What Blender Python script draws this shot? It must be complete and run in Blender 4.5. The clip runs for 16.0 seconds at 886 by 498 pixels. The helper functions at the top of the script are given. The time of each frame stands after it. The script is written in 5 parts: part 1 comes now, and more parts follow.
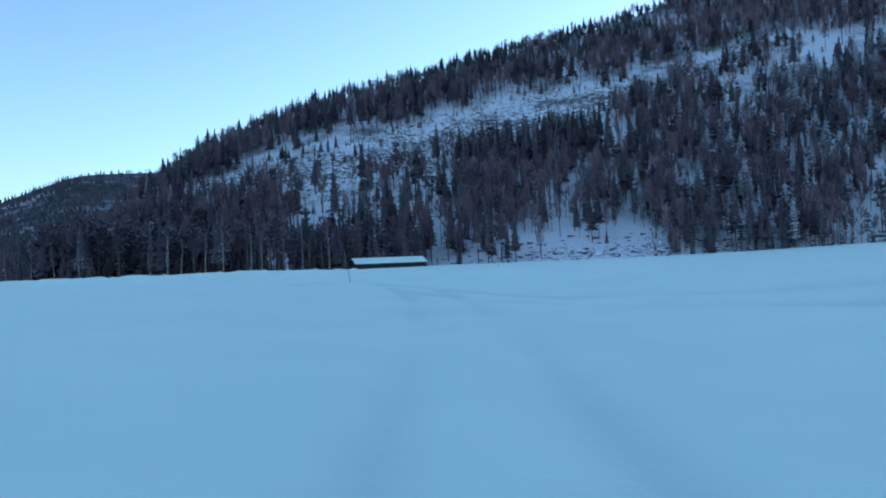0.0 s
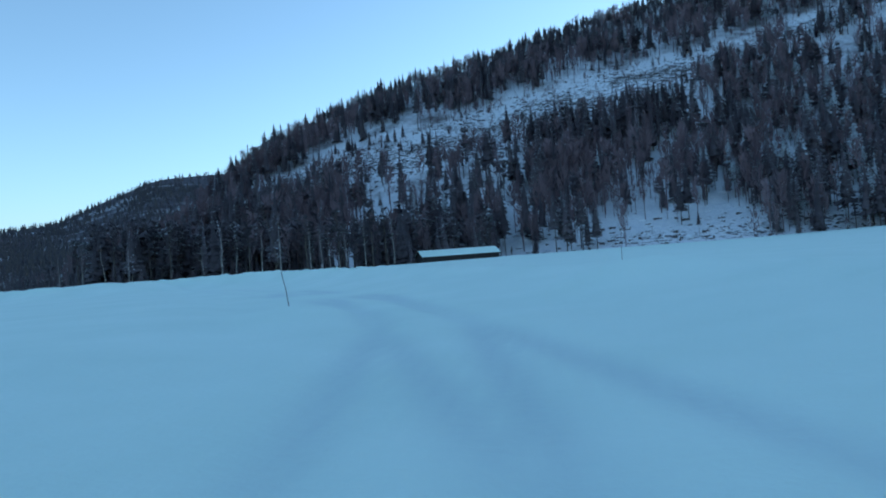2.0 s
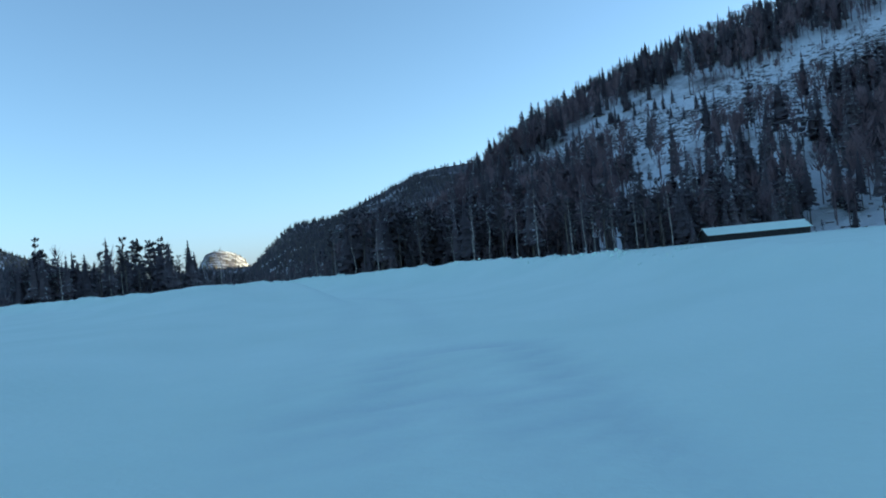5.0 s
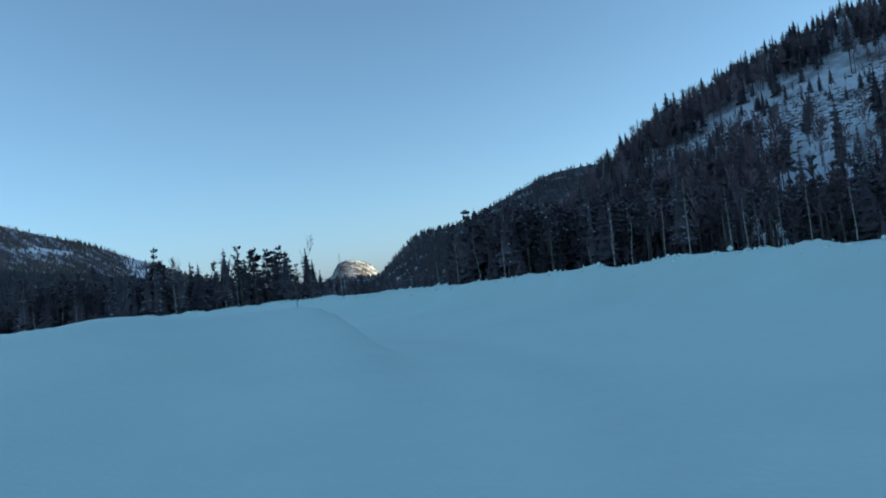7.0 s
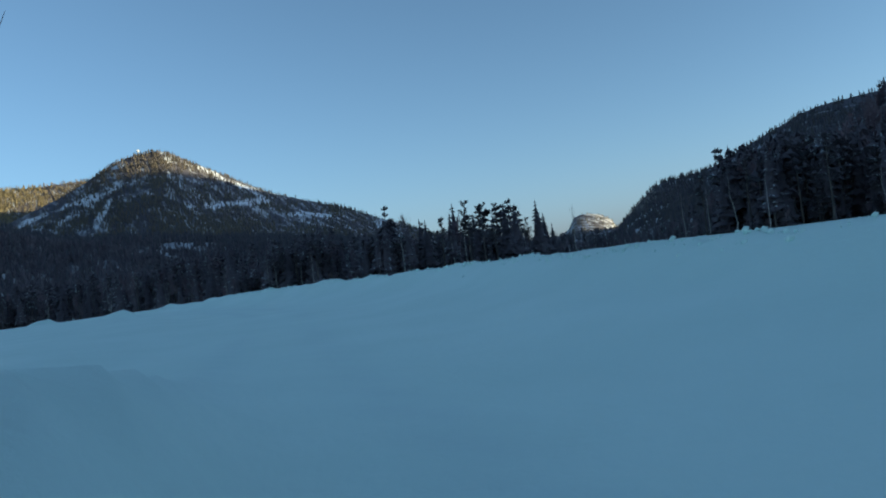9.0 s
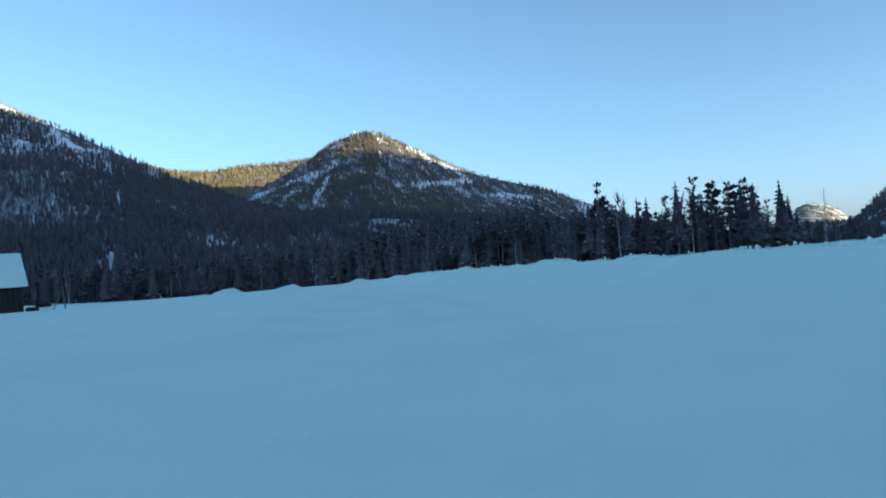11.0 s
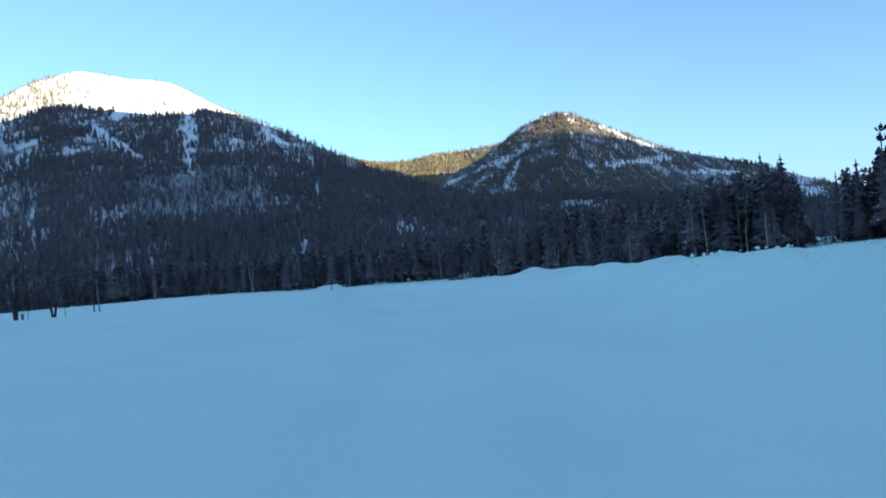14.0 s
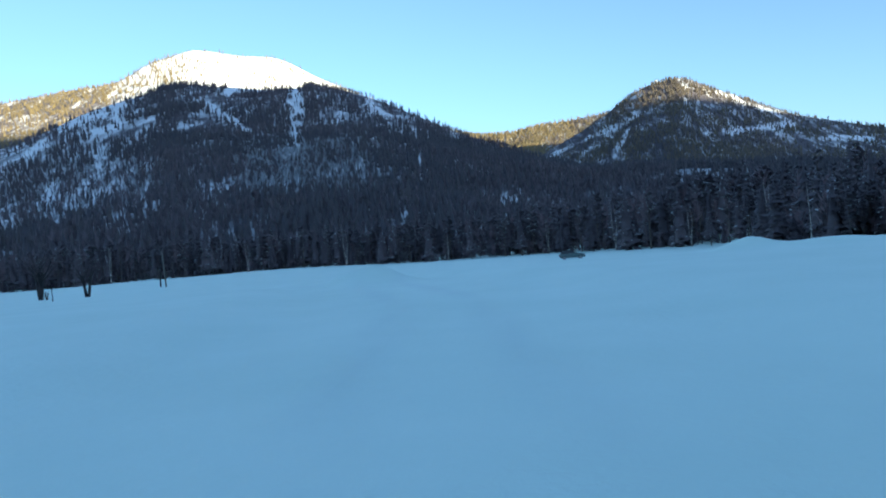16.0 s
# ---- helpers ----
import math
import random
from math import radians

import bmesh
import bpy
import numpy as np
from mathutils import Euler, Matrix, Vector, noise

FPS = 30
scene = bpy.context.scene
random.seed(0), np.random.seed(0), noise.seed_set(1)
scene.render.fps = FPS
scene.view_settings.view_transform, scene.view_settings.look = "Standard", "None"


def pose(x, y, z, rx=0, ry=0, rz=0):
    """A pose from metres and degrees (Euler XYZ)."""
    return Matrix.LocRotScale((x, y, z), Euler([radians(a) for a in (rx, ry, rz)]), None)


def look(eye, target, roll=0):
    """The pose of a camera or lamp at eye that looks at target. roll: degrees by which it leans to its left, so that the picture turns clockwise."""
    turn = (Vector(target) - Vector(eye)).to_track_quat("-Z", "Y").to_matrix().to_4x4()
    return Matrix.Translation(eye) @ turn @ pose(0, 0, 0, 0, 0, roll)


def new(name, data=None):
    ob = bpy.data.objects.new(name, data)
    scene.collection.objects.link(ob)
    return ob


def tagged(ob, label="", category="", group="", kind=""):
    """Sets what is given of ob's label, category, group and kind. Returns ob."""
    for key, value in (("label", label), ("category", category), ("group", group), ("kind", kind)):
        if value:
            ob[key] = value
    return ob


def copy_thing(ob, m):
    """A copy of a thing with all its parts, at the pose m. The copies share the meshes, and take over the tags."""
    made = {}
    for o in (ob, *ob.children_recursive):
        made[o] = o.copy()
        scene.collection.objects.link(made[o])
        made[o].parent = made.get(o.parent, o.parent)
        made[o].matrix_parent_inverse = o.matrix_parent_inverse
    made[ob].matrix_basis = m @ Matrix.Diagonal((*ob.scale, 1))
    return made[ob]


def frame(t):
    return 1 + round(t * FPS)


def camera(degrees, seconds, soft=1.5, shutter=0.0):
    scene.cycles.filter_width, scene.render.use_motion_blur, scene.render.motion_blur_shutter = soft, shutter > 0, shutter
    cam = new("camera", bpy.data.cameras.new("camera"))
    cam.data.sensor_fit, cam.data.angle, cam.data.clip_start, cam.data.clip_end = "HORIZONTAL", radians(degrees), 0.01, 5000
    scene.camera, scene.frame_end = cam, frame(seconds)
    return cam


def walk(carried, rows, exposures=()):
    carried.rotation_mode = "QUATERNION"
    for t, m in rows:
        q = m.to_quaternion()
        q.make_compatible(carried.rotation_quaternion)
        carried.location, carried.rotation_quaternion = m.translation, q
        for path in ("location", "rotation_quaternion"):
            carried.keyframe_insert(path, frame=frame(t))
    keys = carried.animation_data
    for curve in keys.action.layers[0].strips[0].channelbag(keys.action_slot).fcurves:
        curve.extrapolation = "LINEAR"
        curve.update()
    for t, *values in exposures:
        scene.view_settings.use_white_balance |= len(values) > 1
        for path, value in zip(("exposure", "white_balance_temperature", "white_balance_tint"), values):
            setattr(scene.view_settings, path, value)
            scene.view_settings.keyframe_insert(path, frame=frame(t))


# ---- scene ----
# Camera: a car-borne camera that swings left across a snowed field in a valley.
cam = camera(62.13, 16.0, soft=1.9)


def drive(x, y, z, heading, pitch, lean):
    """Camera pose: heading is counter-clockwise from +Y, lean is to the right, in degrees."""
    return pose(x, y, z, 90 + pitch, 0, heading) @ pose(0, 0, 0, 0, 0, -lean)


PATH = [
    (0.0, -0.00, 0.00, 1.00, 0.17, 1.09, 2.30),
    (0.5, 0.36, 4.68, 1.02, 2.27, 2.72, 2.67),
    (1.0, 0.53, 9.31, 1.00, 4.78, 1.19, 3.60),
    (1.5, 0.53, 13.83, 1.03, 4.49, 1.13, 3.79),
    (2.0, 0.33, 18.26, 1.00, 6.09, 0.72, 4.24),
    (2.5, -0.15, 22.54, 1.01, 11.00, 0.44, 5.59),
    (3.0, -0.69, 26.74, 0.92, 11.31, 0.49, 5.56),
    (3.5, -1.65, 31.01, 1.00, 14.13, 0.13, 6.57),
    (4.0, -3.06, 35.05, 1.00, 18.51, 0.27, 6.96),
    (4.2, -3.62, 36.66, 1.00, 20.56, 0.33, 6.48),
    (6.3, -11.93, 51.64, 1.00, 31.69, 2.26, 5.13),
    (6.5, -12.80, 53.09, 1.00, 32.65, 2.07, 5.12),
    (7.0, -15.03, 56.65, 1.00, 36.11, 2.62, 6.31),
    (7.5, -16.98, 59.76, 1.00, 40.46, 1.30, 6.88),
    (8.0, -18.86, 62.30, 1.00, 45.51, 2.32, 8.25),
    (8.5, -20.77, 64.26, 1.00, 49.77, 2.52, 8.01),
    (9.0, -23.05, 66.00, 1.00, 54.68, 1.27, 7.30),
    (9.5, -25.95, 67.40, 1.00, 60.41, 1.37, 7.94),
    (10.0, -29.50, 68.60, 1.00, 64.57, 1.56, 6.11),
    (10.2, -30.95, 69.10, 1.00, 65.65, 1.32, 5.42),
    (12.3, -47.26, 75.86, 1.00, 76.60, 2.11, 4.25),
    (12.5, -49.29, 76.43, 0.99, 77.37, 1.84, 4.08),
    (13.0, -54.58, 77.87, 1.00, 80.91, 2.49, 4.24),
    (13.5, -60.06, 79.00, 0.99, 83.67, 1.41, 3.57),
    (14.0, -65.44, 79.57, 1.01, 85.13, 1.53, 5.09),
    (14.5, -70.77, 79.82, 0.98, 86.46, 2.84, 6.49),
    (15.0, -76.11, 80.21, 1.00, 89.00, 1.74, 4.80),
    (15.5, -81.22, 80.39, 0.99, 91.72, 2.12, 3.25),
    (16.0, -86.16, 80.39, 1.00, 93.37, 0.10, 4.79),
]
EXPOSURES = [(0.0, 2.08, 6150, 3), (2.0, 1.92, 6150, -3), (4.2, 1.92, 6150, -3), (6.3, 1.48, 6200, -4), (7.2, 1.40, 6200, -4), (8.5, 1.04, 6150, -3), (9.1, 1.10, 6150, -3), (10.2, 1.44, 6150, -3), (12.3, 1.90, 6050, 0), (16.0, 1.86, 5950, 0)]
walk(cam, [(r[0], drive(*r[1:])) for r in PATH], EXPOSURES)

# World: clear sky with a low winter sun that only the far summits catch.
SUN_HEADING, SUN_UP = -50.0, 5.0      # heading counter-clockwise from +Y, elevation
world = bpy.data.worlds.new("world")
scene.world = world
world.use_nodes = True
wn = world.node_tree
sky = wn.nodes.new("ShaderNodeTexSky")
sky.sky_type = "NISHITA"
sky.sun_disc = False
sky.sun_elevation = radians(SUN_UP)
sky.sun_rotation = radians(-SUN_HEADING)
sky.air_density, sky.dust_density, sky.ozone_density = 1.0, 0.7, 3.0
wn.nodes["Background"].inputs["Strength"].default_value = 0.15
# Clear cold air: the low yellow band is held back towards a pale blue of the same brightness.
grey = wn.nodes.new("ShaderNodeRGBToBW")
pale = wn.nodes.new("ShaderNodeMix")
pale.data_type, pale.blend_type = "RGBA", "MULTIPLY"
pale.inputs[0].default_value = 1.0
pale.inputs[7].default_value = (0.61, 0.905, 1.56, 1)
cold = wn.nodes.new("ShaderNodeMix")
cold.data_type = "RGBA"
cold.inputs[0].default_value = 0.56
wn.links.new(sky.outputs[0], grey.inputs[0])
wn.links.new(grey.outputs[0], pale.inputs[6])
wn.links.new(sky.outputs[0], cold.inputs[6])
wn.links.new(pale.outputs[2], cold.inputs[7])
wn.links.new(cold.outputs[2], wn.nodes["Background"].inputs["Color"])
sun = new("sun", bpy.data.lights.new("sun", "SUN"))
sun.data.energy, sun.data.angle, sun.data.color = 5.0, radians(0.5), (1.0, 0.80, 0.50)
SUN_DIR = Vector((-math.sin(radians(SUN_HEADING)) * math.cos(radians(SUN_UP)), math.cos(radians(SUN_HEADING)) * math.cos(radians(SUN_UP)), math.sin(radians(SUN_UP))))
sun.matrix_world = look(SUN_DIR * 100, (0, 0, 0))


# ---- materials ----
def material(name, rough=0.8, metal=0.0):
    m = bpy.data.materials.new(name)
    m.use_nodes = True
    b = m.node_tree.nodes["Principled BSDF"]
    b.inputs["Roughness"].default_value, b.inputs["Metallic"].default_value = rough, metal
    return m, m.node_tree, b


def add(nt, kind, **sockets):
    n = nt.nodes.new(kind)
    for k, v in sockets.items():
        n.inputs[k.replace("_", " ")].default_value = v
    return n


def ramp(nt, source, stops):
    r = nt.nodes.new("ShaderNodeValToRGB")
    els = r.color_ramp.elements
    while len(els) < len(stops):
        els.new(0.5)
    for e, (p, c) in zip(els, stops):
        e.position, e.color = p, (*c, 1)
    nt.links.new(source, r.inputs[0])
    return r.outputs[0]


def mixed(nt, fac, a, b):
    n = nt.nodes.new("ShaderNodeMix")
    n.data_type = "RGBA"
    for s, v in ((n.inputs[0], fac), (n.inputs[6], a), (n.inputs[7], b)):
        if isinstance(v, bpy.types.NodeSocket):
            nt.links.new(v, s)
        elif isinstance(v, (int, float)):
            s.default_value = v
        else:
            s.default_value = (*v, 1)
    return n.outputs[2]


def math_node(nt, op, a, b=0.0):
    n = nt.nodes.new("ShaderNodeMath")
    n.operation = op
    for s, v in zip(n.inputs, (a, b)):
        if isinstance(v, bpy.types.NodeSocket):
            nt.links.new(v, s)
        else:
            s.default_value = v
    return n.outputs[0]


def coords(nt, scale=(1, 1, 1)):
    t, m = nt.nodes.new("ShaderNodeTexCoord"), nt.nodes.new("ShaderNodeMapping")
    m.inputs["Scale"].default_value = scale
    nt.links.new(t.outputs["Object"], m.inputs["Vector"])
    return m.outputs[0]


def noise_tex(nt, scale, detail=4.0, stretch=(1, 1, 1), rough=0.55, swirl=0.0):
    n = add(nt, "ShaderNodeTexNoise", Scale=scale, Detail=detail, Roughness=rough, Distortion=swirl)
    nt.links.new(coords(nt, stretch), n.inputs["Vector"])
    return n.outputs["Fac"]


def bump(nt, b, height, strength, distance):
    n = add(nt, "ShaderNodeBump", Strength=strength, Distance=distance)
    nt.links.new(height, n.inputs["Height"])
    nt.links.new(n.outputs[0], b.inputs["Normal"])


def attr(nt, name):
    a = nt.nodes.new("ShaderNodeAttribute")
    a.attribute_name = name
    return a.outputs["Fac"]


def snow_material():
    m, nt, b = material("snow", 0.65)
    drift = noise_tex(nt, 0.35, 5.0)
    fine = noise_tex(nt, 9.0, 6.0)
    c = ramp(nt, drift, [(0.3, (0.70, 0.885, 0.80)), (0.7, (0.765, 0.94, 0.86))])
    worn = math_node(nt, "MULTIPLY", attr(nt, "packed"), math_node(nt, "ADD", math_node(nt, "MULTIPLY", fine, 0.6), 0.7))
    c = mixed(nt, worn, c, (0.50, 0.63, 0.66))
    nt.links.new(c, b.inputs["Base Color"])
    b.inputs["Subsurface Weight"].default_value = 0.0
    bump(nt, b, math_node(nt, "ADD", drift, math_node(nt, "MULTIPLY", fine, 0.25)), 0.35, 0.25)
    return m


def slope_material(name, rock, ground, patch=(1, 1, 0.45), flecks=0.27, lean=(0.9, 1, 1.7), shrub=0.62):
    """Snowed slope: snow, bare rock where the attribute rock says so, brushwood and soil showing through under trees."""
    m, nt, b = material(name, 0.85)
    patches = noise_tex(nt, 0.035, 8.0, patch, 0.66)
    band = noise_tex(nt, flecks, 6.0, lean, 0.72, 0.7)
    grain = noise_tex(nt, 0.5, 5.0)
    snow = ramp(nt, grain, [(0.25, (0.70, 0.74, 0.80)), (0.75, (0.86, 0.88, 0.90))])
    soil = ramp(nt, grain, [(0.3, tuple(k * 0.6 for k in ground)), (0.7, tuple(k * 1.4 for k in ground))])
    stone = ramp(nt, grain, [(0.3, tuple(k * 0.55 for k in rock)), (0.7, tuple(k * 1.3 for k in rock))])
    thin = ramp(nt, math_node(nt, "ADD", patches, math_node(nt, "MULTIPLY", attr(nt, "woods"), 0.34)), [(shrub, (0, 0, 0)), (shrub + 0.2, (1, 1, 1))])
    streaks = noise_tex(nt, flecks * 3.1, 4.0, (0.45, 0.45, 2.2), 0.7, 0.4)
    both = math_node(nt, "MAXIMUM", band, math_node(nt, "MULTIPLY", streaks, 1.02))
    ledge = ramp(nt, math_node(nt, "ADD", both, math_node(nt, "MULTIPLY", attr(nt, "rock"), 0.30)), [(0.715, (0, 0, 0)), (0.76, (1, 1, 1))])
    c = mixed(nt, thin, snow, soil)
    c = mixed(nt, ledge, c, stone)
    nt.links.new(c, b.inputs["Base Color"])
    bump(nt, b, math_node(nt, "ADD", band, grain), 0.6, 1.5)
    return m


def foliage_material(name, dark, light, snow=0.0):
    """Conifer needles: tint runs from tree to tree, and snow lies on the tops of the boughs of some."""
    m, nt, b = material(name, 0.75)
    tint = attr(nt, "tint")
    grain = noise_tex(nt, 3.0, 3.0)
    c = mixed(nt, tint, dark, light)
    c = mixed(nt, math_node(nt, "MULTIPLY", grain, 0.5), c, tuple(k * 0.35 for k in dark))
    if snow:
        g = nt.nodes.new("ShaderNodeNewGeometry")
        s = nt.nodes.new("ShaderNodeSeparateXYZ")
        nt.links.new(g.outputs["Normal"], s.inputs[0])
        up = math_node(nt, "ABSOLUTE", s.outputs["Z"])
        cover = math_node(nt, "MULTIPLY", math_node(nt, "GREATER_THAN", math_node(nt, "ADD", math_node(nt, "MULTIPLY", up, 0.45), math_node(nt, "MULTIPLY", noise_tex(nt, 1.7, 3.0), 0.9)), 1.0 - snow), math_node(nt, "GREATER_THAN", tint, 0.55))
        c = mixed(nt, cover, c, (0.52, 0.57, 0.60))
    nt.links.new(c, b.inputs["Base Color"])
    return m


def ledge_material():
    """Dark cleft rock with snow lying on everything that faces up."""
    m, nt, b = material("ledge_rock", 0.9)
    n = noise_tex(nt, 0.9, 6.0, (1, 1, 2.4), 0.65)
    g = nt.nodes.new("ShaderNodeNewGeometry")
    z = nt.nodes.new("ShaderNodeSeparateXYZ")
    nt.links.new(g.outputs["Normal"], z.inputs[0])
    up = math_node(nt, "GREATER_THAN", math_node(nt, "ADD", math_node(nt, "ABSOLUTE", z.outputs["Z"]), math_node(nt, "MULTIPLY", n, 0.5)), 0.92)
    c = mixed(nt, up, ramp(nt, n, [(0.3, (0.045, 0.038, 0.040)), (0.7, (0.16, 0.135, 0.13))]), (0.78, 0.82, 0.86))
    nt.links.new(c, b.inputs["Base Color"])
    bump(nt, b, n, 0.8, 0.3)
    return m


def bark_material(name, dark, light, scale, stretch):
    m, nt, b = material(name, 0.85)
    n = noise_tex(nt, scale, 5.0, stretch)
    nt.links.new(ramp(nt, n, [(0.38, dark), (0.58, light)]), b.inputs["Base Color"])
    bump(nt, b, n, 0.5, 0.02)
    return m


SNOW = snow_material()
HILL = slope_material("hill_slope", (0.075, 0.064, 0.064), (0.12, 0.10, 0.10))
FAR = slope_material("far_slope", (0.17, 0.15, 0.13), (0.086, 0.078, 0.094), (0.3, 1, 0.22), 0.11, (1, 1, 3.2))
LEDGE = ledge_material()
# Needles and far twigs: bluish, lifted darks stand in for haze.
NEEDLES = foliage_material("spruce_needles", (0.092, 0.078, 0.092), (0.160, 0.130, 0.142), 0.04)
# Light end is gold: sunlight on far summits put into the needle colour.
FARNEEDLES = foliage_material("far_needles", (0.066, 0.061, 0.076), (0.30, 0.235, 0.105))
FROSTED = foliage_material("frosted_needles", (0.10, 0.072, 0.082), (0.16, 0.115, 0.122), 0.20)
BARE = foliage_material("bare_twigs", (0.150, 0.100, 0.112), (0.27, 0.190, 0.205))
FAR_BARE = foliage_material("far_bare_twigs", (0.104, 0.090, 0.108), (0.185, 0.158, 0.175))
FROST_TWIGS = foliage_material("frosted_twigs", (0.24, 0.26, 0.29), (0.46, 0.50, 0.54))
SPRUCE_BARK = bark_material("spruce_bark", (0.05, 0.04, 0.035), (0.14, 0.11, 0.09), 2.0, (1, 1, 0.4))
BIRCH_BARK = bark_material("birch_bark", (0.10, 0.08, 0.07), (0.50, 0.46, 0.42), 1.5, (1, 1, 2.5))


# ---- geometry helpers ----
def mesh_object(name, verts, faces, mat, parent=None, floats=None, smooth=False):
    """One mesh object from arrays: faces is an (n, 3) or (n, 4) array of corners; floats are point attributes."""
    verts, faces = np.asarray(verts, dtype=np.float32), np.asarray(faces, dtype=np.int32)
    me = bpy.data.meshes.new(name)
    me.vertices.add(len(verts))
    me.vertices.foreach_set("co", verts.ravel())
    k = faces.shape[1]
    me.loops.add(faces.size)
    me.loops.foreach_set("vertex_index", faces.ravel())
    me.polygons.add(len(faces))
    me.polygons.foreach_set("loop_start", np.arange(0, faces.size, k, dtype=np.int32))
    me.polygons.foreach_set("loop_total", np.full(len(faces), k, dtype=np.int32))
    if smooth:
        me.polygons.foreach_set("use_smooth", np.ones(len(faces), dtype=bool))
    for key, values in (floats or {}).items():
        me.attributes.new(key, "FLOAT", "POINT").data.foreach_set("value", np.asarray(values, dtype=np.float32))
    me.update(calc_edges=True)
    me.validate()
    me.materials.append(mat)
    ob = new(name, me)
    ob.parent = parent
    return ob


def part(name, bm, mat, parent=None, label=""):
    me = bpy.data.meshes.new(name)
    bm.to_mesh(me)
    bm.free()
    me.materials.append(mat)
    ob = new(name, me)
    ob.parent = parent
    return tagged(ob, label=label)


def grid_faces(nu, nv):
    i = np.arange(nu * nv).reshape(nu, nv)
    return np.stack([i[:-1, :-1], i[1:, :-1], i[1:, 1:], i[:-1, 1:]], -1).reshape(-1, 4)


def smooth_step(a, b, x):
    t = np.clip((x - a) / (b - a), 0, 1)
    return t * t * (3 - 2 * t)


def spline(points, u):
    """Catmull-Rom through the control points; u runs from 0 to 1."""
    p = np.asarray(points, dtype=float)
    p = np.vstack([2 * p[0] - p[1], p, 2 * p[-1] - p[-2]])
    s = np.clip(u, 0, 1) * (len(p) - 3)
    i = np.minimum(s.astype(int), len(p) - 4)
    t = (s - i)[:, None]
    a, b, c, d = p[i], p[i + 1], p[i + 2], p[i + 3]
    return 0.5 * (2 * b + (c - a) * t + (2 * a - 5 * b + 4 * c - d) * t ** 2 + (3 * b - a - 3 * c + d) * t ** 3)


LATTICE = np.random.RandomState(7).rand(64, 64, 64)


def value_noise(x, y, z=0.0):
    """Smooth noise from 0 to 1 on arrays."""
    x, y = np.broadcast_arrays(np.asarray(x, float), np.asarray(y, float))
    z = np.broadcast_to(np.asarray(z, float), x.shape)
    f = [np.floor(k).astype(int) for k in (x, y, z)]
    w = [(k - g) ** 2 * (3 - 2 * (k - g)) for k, g in zip((x, y, z), f)]
    out = 0
    for a in (0, 1):
        for b in (0, 1):
            for c in (0, 1):
                v = LATTICE[(f[0] + a) % 64, (f[1] + b) % 64, (f[2] + c) % 64]
                out = out + v * (w[0] if a else 1 - w[0]) * (w[1] if b else 1 - w[1]) * (w[2] if c else 1 - w[2])
    return out


def fractal(x, y, z=0.0, octaves=4):
    total, amp, k = 0.0, 0.5, 1.0
    for o in range(octaves):
        total = total + amp * (value_noise(x * k + 11.3 * o, y * k + 5.1 * o, z * k) - 0.5)
        amp, k = amp * 0.5, k * 2.03
    return total


# ---- ground ----
COURSE = np.array([(-6, -60), (-2.5, -25)] + [(r[1], r[2]) for r in PATH] + [(-100, 79.4), (-114, 76), (-127, 69), (-137, 58), (-143, 44)], dtype=float)


def course_offset(x, y, line):
    """Distance to a line of travel and the signed offset to its right."""
    best, side, along = np.full(x.shape, 1e9), np.zeros(x.shape), np.zeros(x.shape)
    run = 0.0
    for (ax, ay), (bx, by) in zip(line, line[1:]):
        dx, dy = bx - ax, by - ay
        length = math.hypot(dx, dy)
        if length < 0.05:
            continue
        t = np.clip(((x - ax) * dx + (y - ay) * dy) / length ** 2, 0, 1)
        d = np.hypot(x - ax - t * dx, y - ay - t * dy)
        near = d < best
        best = np.where(near, d, best)
        side = np.where(near, np.sign((x - ax) * dy - (y - ay) * dx), side)
        along = np.where(near, run + t * length, along)
        run += length
    return best, best * side, along


OLD_TRACK = [(14, -10), (9, 4), (4.2, 14.5), (1.2, 21), (-1.0, 29), (-4, 38), (-9, 47)]
WIDE_TRACK = [(0.3, -20), (0.3, 8), (0.05, 16.5), (-0.3, 22), (-1.4, 31), (-4.5, 40), (-10, 50)]
# Heaps of snow beside the track: x, y, height and spread.
MOUNDS = [(-4.15, 32.0, 0.3, 1.8), (2.45, 34.4, 0.4, 1.8), (-84.6, 85.7, 0.12, 1.4), (-112.6, 76.2, 0.62, 1.60), (-112.4, 76.7, 0.16, 0.12), (-112.6, 75.7, 0.12, 0.10), (-112.7, 74.9, 0.20, 0.30), (-110.7, 88.9, 0.40, 0.7), (-109.6, 91.2, 0.22, 2.6)]
# Deep snow left standing along the inner side of the track: place along it, height, reach, near and far offset, breadth.
SHOULDERS = [(134.9, 0.86, 5.0, 0.25, 1.0, 10.0), (196.3, 0.74, 2.2, 0.8, 2.0, 5.0)]


